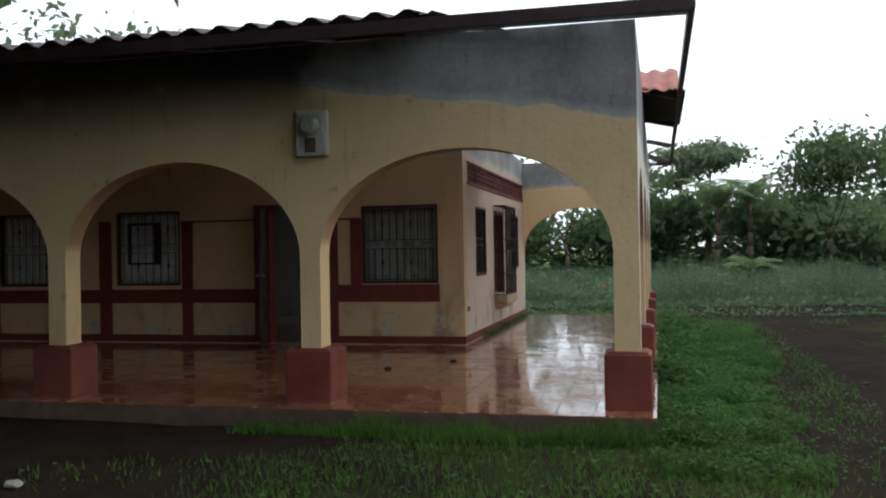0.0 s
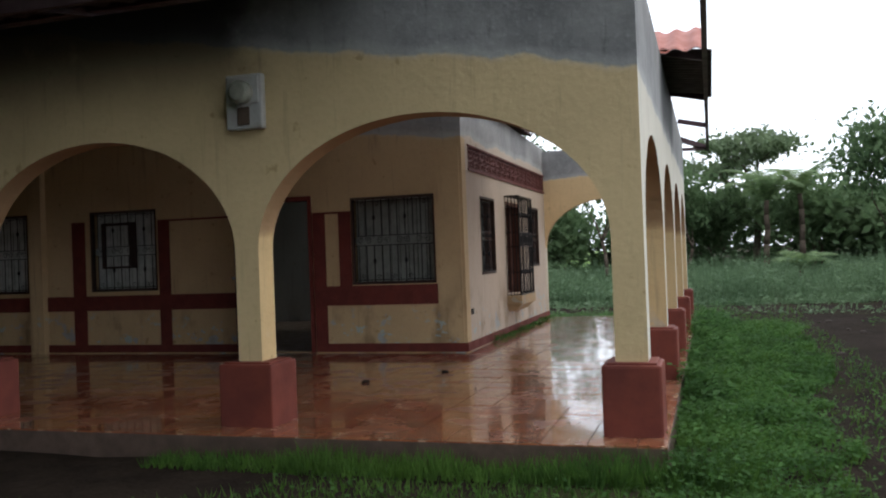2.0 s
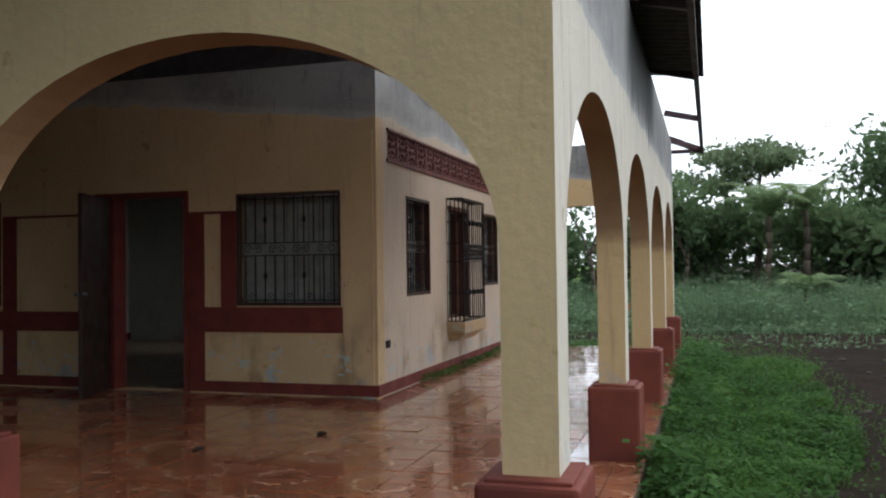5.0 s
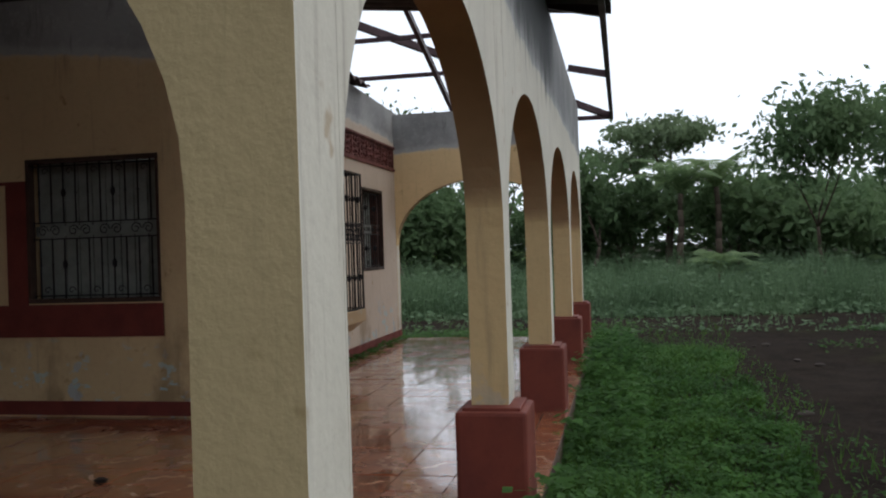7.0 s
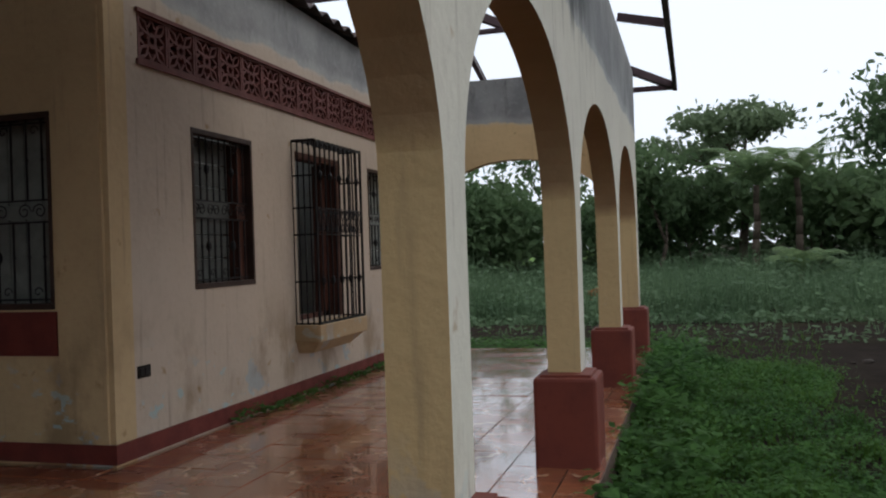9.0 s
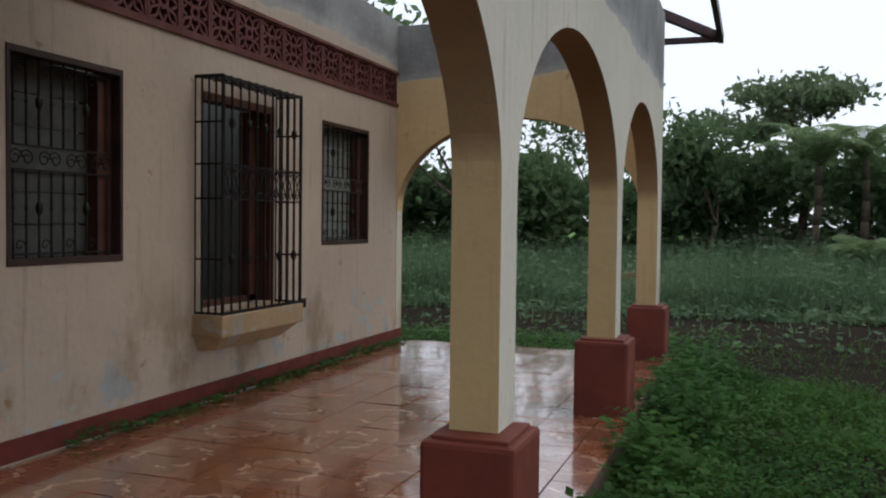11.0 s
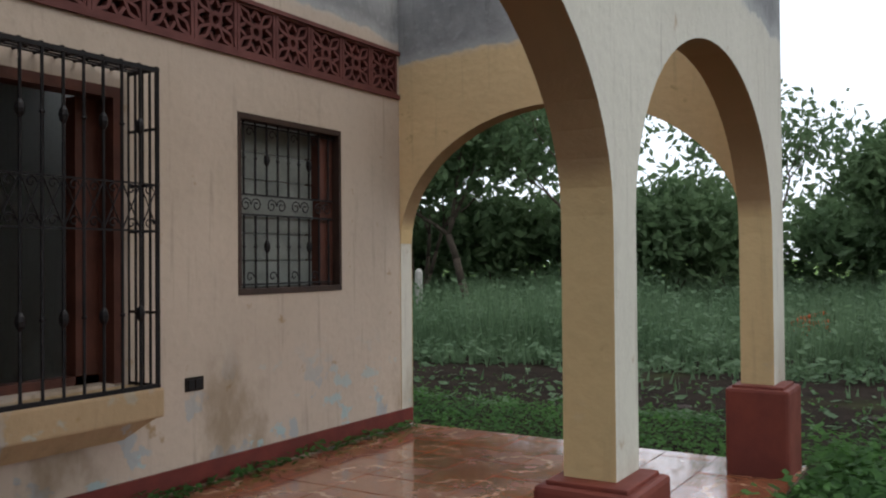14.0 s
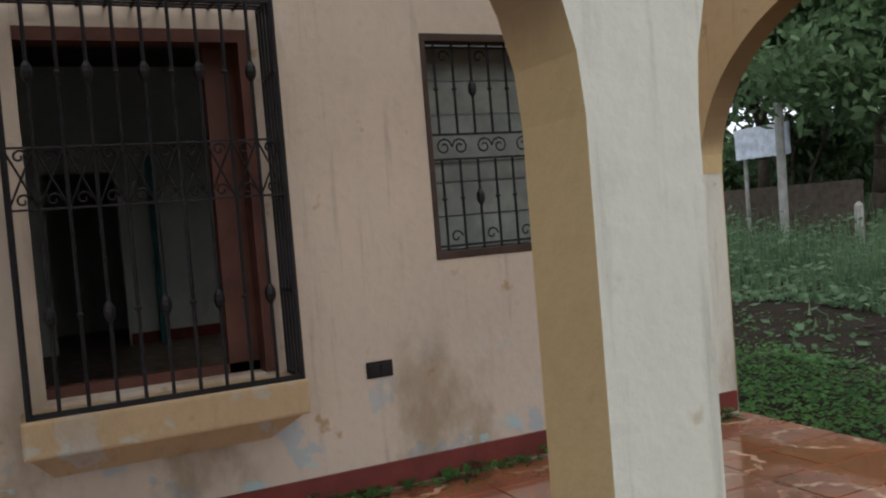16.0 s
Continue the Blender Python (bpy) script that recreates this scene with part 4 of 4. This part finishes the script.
tree(23, (-3.2, 25, GZ), 5.0, 0.8, 1500, 0.11, M_LEAF, "slender grey-trunked tree with an open crown", blob=0.6, trunk=0.12)
tree(24, (-12.2, 23, GZ), 7.0, 0.9, 9000, 0.17, M_LEAF, BUSHY, blob=0.75)
tree(25, (-15.0, 23, GZ), 8.0, 0.9, 10000, 0.18, M_LEAF, BUSHY, blob=0.8)
tree(26, (-19.0, 24, GZ), 8.5, 0.9, 10000, 0.2, M_LEAF, BUSHY, blob=0.9)
tree(27, (-24.0, 26, GZ), 9.0, 0.9, 8000, 0.18, M_LEAF, BUSHY, blob=1.0)
tree(28, (-0.6, 28, GZ), 4.2, 0.7, 2600, 0.14, M_LEAF, BUSHY, blob=0.5)
# out-of-view trees, added to block the sky and darken the left front
SHADE = "unseen big dense tree added to shade the house front"
for n_, (x_, y_, h_) in enumerate(((-9.6, -5.4, 8.0), (-7.6, -8.0, 9.0), (-13.0, -2.6, 8.5), (-6.8, -11.5, 9.0), (-11.8, -6.2, 8.5), (-9.5, -9.5, 9.5), (-14.5, -5.0, 9.0), (-3.0, -15.0, 8.5))):
    tree(61 + n_, (x_, y_, GZ), h_, 1.15, 15000, 0.42, M_LEAF, SHADE, blob=1.35, trunk=0.2, low=n_ in (0, 2, 4, 6))
for n_, (x_, y_) in enumerate(((-3.0, -17.0), (-9.0, -16.5), (-15.0, -14.0), (3.5, -19.0))):
    tree(81 + n_, (x_, y_, GZ), 9.0, 1.0, 8000, 0.6, M_LEAF, SHADE, blob=1.5, low=True, trunk=0.1)
tree(30, (-16.6, 15.2, GZ), 7.6, 0.9, 2200, 0.14, M_LEAF2, "light green tree rising behind the roof", blob=0.6)
tree(36, (-13.5, 26.5, GZ), 6.5, 1.0, 8000, 0.2, M_LEAF, BUSHY, blob=0.9, low=True, trunk=0.08)
tree(37, (-18.0, 27.5, GZ), 7.0, 1.0, 8000, 0.22, M_LEAF, BUSHY, blob=1.0, low=True, trunk=0.08)
palm(4, (2.1, 27.0, GZ), 2.9, 12, 2.3)
palm(5, (3.5, 27.5, GZ), 3.1, 12, 2.2)
palm(6, (3.0, 23.5, GZ), 0.5, 9, 1.3)
palm(7, (4.4, 23.0, GZ), 0.3, 9, 1.2)
rb_ = np.random.RandomState(8)
for k in range(20):
    x = -34 + 2.9 * k + rb_.uniform(-0.6, 0.6)
    tree(40 + k, (x, 31.5 + rb_.uniform(-1.5, 2.5) + 0.02 * abs(x), GZ), rb_.uniform(2.6, 3.7), 1.0, 3600, 0.2, M_LEAF, BUSHY, blob=0.75, low=True, trunk=0.07)
hedge = blades("far_hedge", 24000, lambda: (lambda x, r: (x, 35 + 3 * r, GZ, 1.0 + 0.5 * noise.noise((x * 0.25, 0, 3))))(rng.uniform(-48, 34), rng.rand()), M_LEAF,
               "continuous dark hedge closing the far side", "hedge", (0.1, 2.8), 0.24, True, 0.2)
mead = obj("ground_meadow", [(-60, 40, GZ + 0.02), (-2, 40, GZ + 0.02), (-2, 110, GZ + 1.2), (-60, 110, GZ + 1.2)], [(0, 1, 2, 3)], M_FAR)
structure(mead, "bright yellow-green far meadow", "meadow")

# shed and posts across the field
shed = empty("shed", (-13.4, 20.5, GZ))
tagged(shed, "low brown shed with a pale zinc roof sheet", "shed")
Build().box((-2.5, 0, 0), (3.2, 0.15, 1.4)).make("wall", M_BARK, shed)
b = Build()
for k in range(14):
    b.box((0.6 + k * 0.1, -0.35, 2.0 + 0.012 * (k % 2)), (0.7 + k * 0.1, -0.3, 2.62 + 0.012 * (k % 2)))
b.make("roof", M_ZINC, shed)
Build().bar((1.9, -0.5, -0.2), (1.95, -0.5, 3.0), 0.09, 0, 8).bar((0.7, -0.2, 0), (0.7, -0.2, 2.6), 0.05).make("post", M_POST, shed)


def post(x, y, h):
    b = Build().bar((0, 0, -0.3), (0.02, 0.01, h), 0.085, 0, 8, 0.075).bar((0.02, 0.01, h), (0.02, 0.01, h + 0.06), 0.075, 0, 8, 0.03)
    o = b.make("fence_post", M_POST)
    o.location = (x, y, GZ)
    tagged(o, "pale weathered stub of a concrete fence post", "fence post", "fence posts in the field")


post(-9.5, 19.6, 0.95)
post(-8.7, 19.4, 1.1)
orange = Build().box((-0.3, -0.1, 0), (0.3, 0.1, 0.28), 0, 0.04).bar((-0.2, 0, 0.28), (0.25, 0, 0.4), 0.03)
o = orange.make("metal_scrap", M_ORANGE)
o.location = (-1.6, 20.5, GZ)
tagged(o, "bright orange painted scrap metal lying in weeds", "scrap")


def stone(x, y, z, s, seed, mat=M_STONE, label="pale broken stone lying on the ground"):
    bm = bmesh.new()
    bmesh.ops.create_icosphere(bm, subdivisions=2, radius=1)
    for v in bm.verts:
        k = 1 + 0.35 * noise.noise(v.co * 1.3 + Vector((seed, 0, 0)))
        v.co = Vector((v.co.x * s * k * 1.3, v.co.y * s * k, v.co.z * s * k * 0.5))
    me = bpy.data.meshes.new("stone")
    bm.to_mesh(me)
    bm.free()
    me.materials.append(mat)
    o = new("stone", me)
    o.location = (x, y, z + s * 0.3)
    tagged(o, label, "stone", "loose stones")


stone(1.65, -3.2, GZ, 0.1, 1)
stone(-4.3, -2.9, GZ, 0.08, 2)
stone(-4.0, -2.4, GZ, 0.05, 3)
stone(-2.3, 2.75, 0.0, 0.03, 4, M_DARK, "small dark clod lying on the tiles")
stone(-2.88, 2.05, 0.0, 0.03, 5, M_DARK, "small dark clod lying on the tiles")
for k in range(14):
    stone(rng.uniform(1.6, 3.2), rng.uniform(2, 12), GZ, rng.uniform(0.02, 0.05), 10 + k, M_CLOD, "damp brown clod of earth on the track")
for k in range(8):
    stone(rng.uniform(-2.5, 0.5), rng.uniform(11.6, 13), GZ, rng.uniform(0.02, 0.06), 30 + k, M_CLOD, "damp brown clod of earth on the track")
foot = blades("wall_foot_weeds", 900, lambda: (lambda y: (HX + 0.02 + 0.1 * rng.rand() ** 2, y, 0.0, 0.3 + 0.9 * max(0, noise.noise((0, y * 2.3, 6)))))(rng.uniform(5.6, 9.95)), M_WEED,
              "small weeds sprouting along the wall's foot", "weeds", (0.01, 0.14), 0.02, True)

# veranda floor: slab and tiles
sl = Build().box((HX, -0.36, -0.4), (0.03, 10.06, -0.012)).box((-12.2, -0.36, -0.4), (HX, HY, -0.012))
fl = sl.make("floor", M_GROUT)
structure(fl, "wet glazed terracotta tile floor of the veranda", "floor")
P, G = 0.3, 0.0035
tb = Build()
tb.box((G, G, -0.012), (P - G, P - G, 0.0), 0)
tm = None
far = Build()
x0 = -1.95 - 0.3 * 40
y0 = 8.13 - 0.3 * 40
for i in range(60):
    for j in range(60):
        x, y = x0 + i * P, y0 + j * P
        xe, ye = min(x + P, 0.03), min(y + P, 10.06)
        xs, ys = max(x, -12.2), max(y, -0.36)
        if xe - xs < 0.03 or ye - ys < 0.03:
            continue
        if x > HX - P:
            xs = max(xs, HX) if y > HY - P else xs
        elif y + P > HY:
            ye = min(ye, HY)
        if x <= HX - P and y > HY:
            continue
        if xe - xs < 0.03 or ye - ys < 0.03:
            continue
        whole = abs(xe - xs - P) < 1e-6 and abs(ye - ys - P) < 1e-6
        dz = -0.002 - 0.0015 * rng.rand()
        if whole and x > HX and y > 0.3:
            if tm is None:
                tm = tb.make("tile", M_TILE, fl)
                t = tm
            else:
                t = new("tile", tm.data)
                t.parent = fl
            t.location = (x, y, dz)
            t.rotation_euler = (rng.uniform(-0.006, 0.006), rng.uniform(-0.006, 0.006), 0)
        else:
            far.box((xs + G, ys + G, -0.012), (xe - G, ye - G, dz), 0)
tagged(far.make("tiles", M_TILE, fl), kind="stuff")
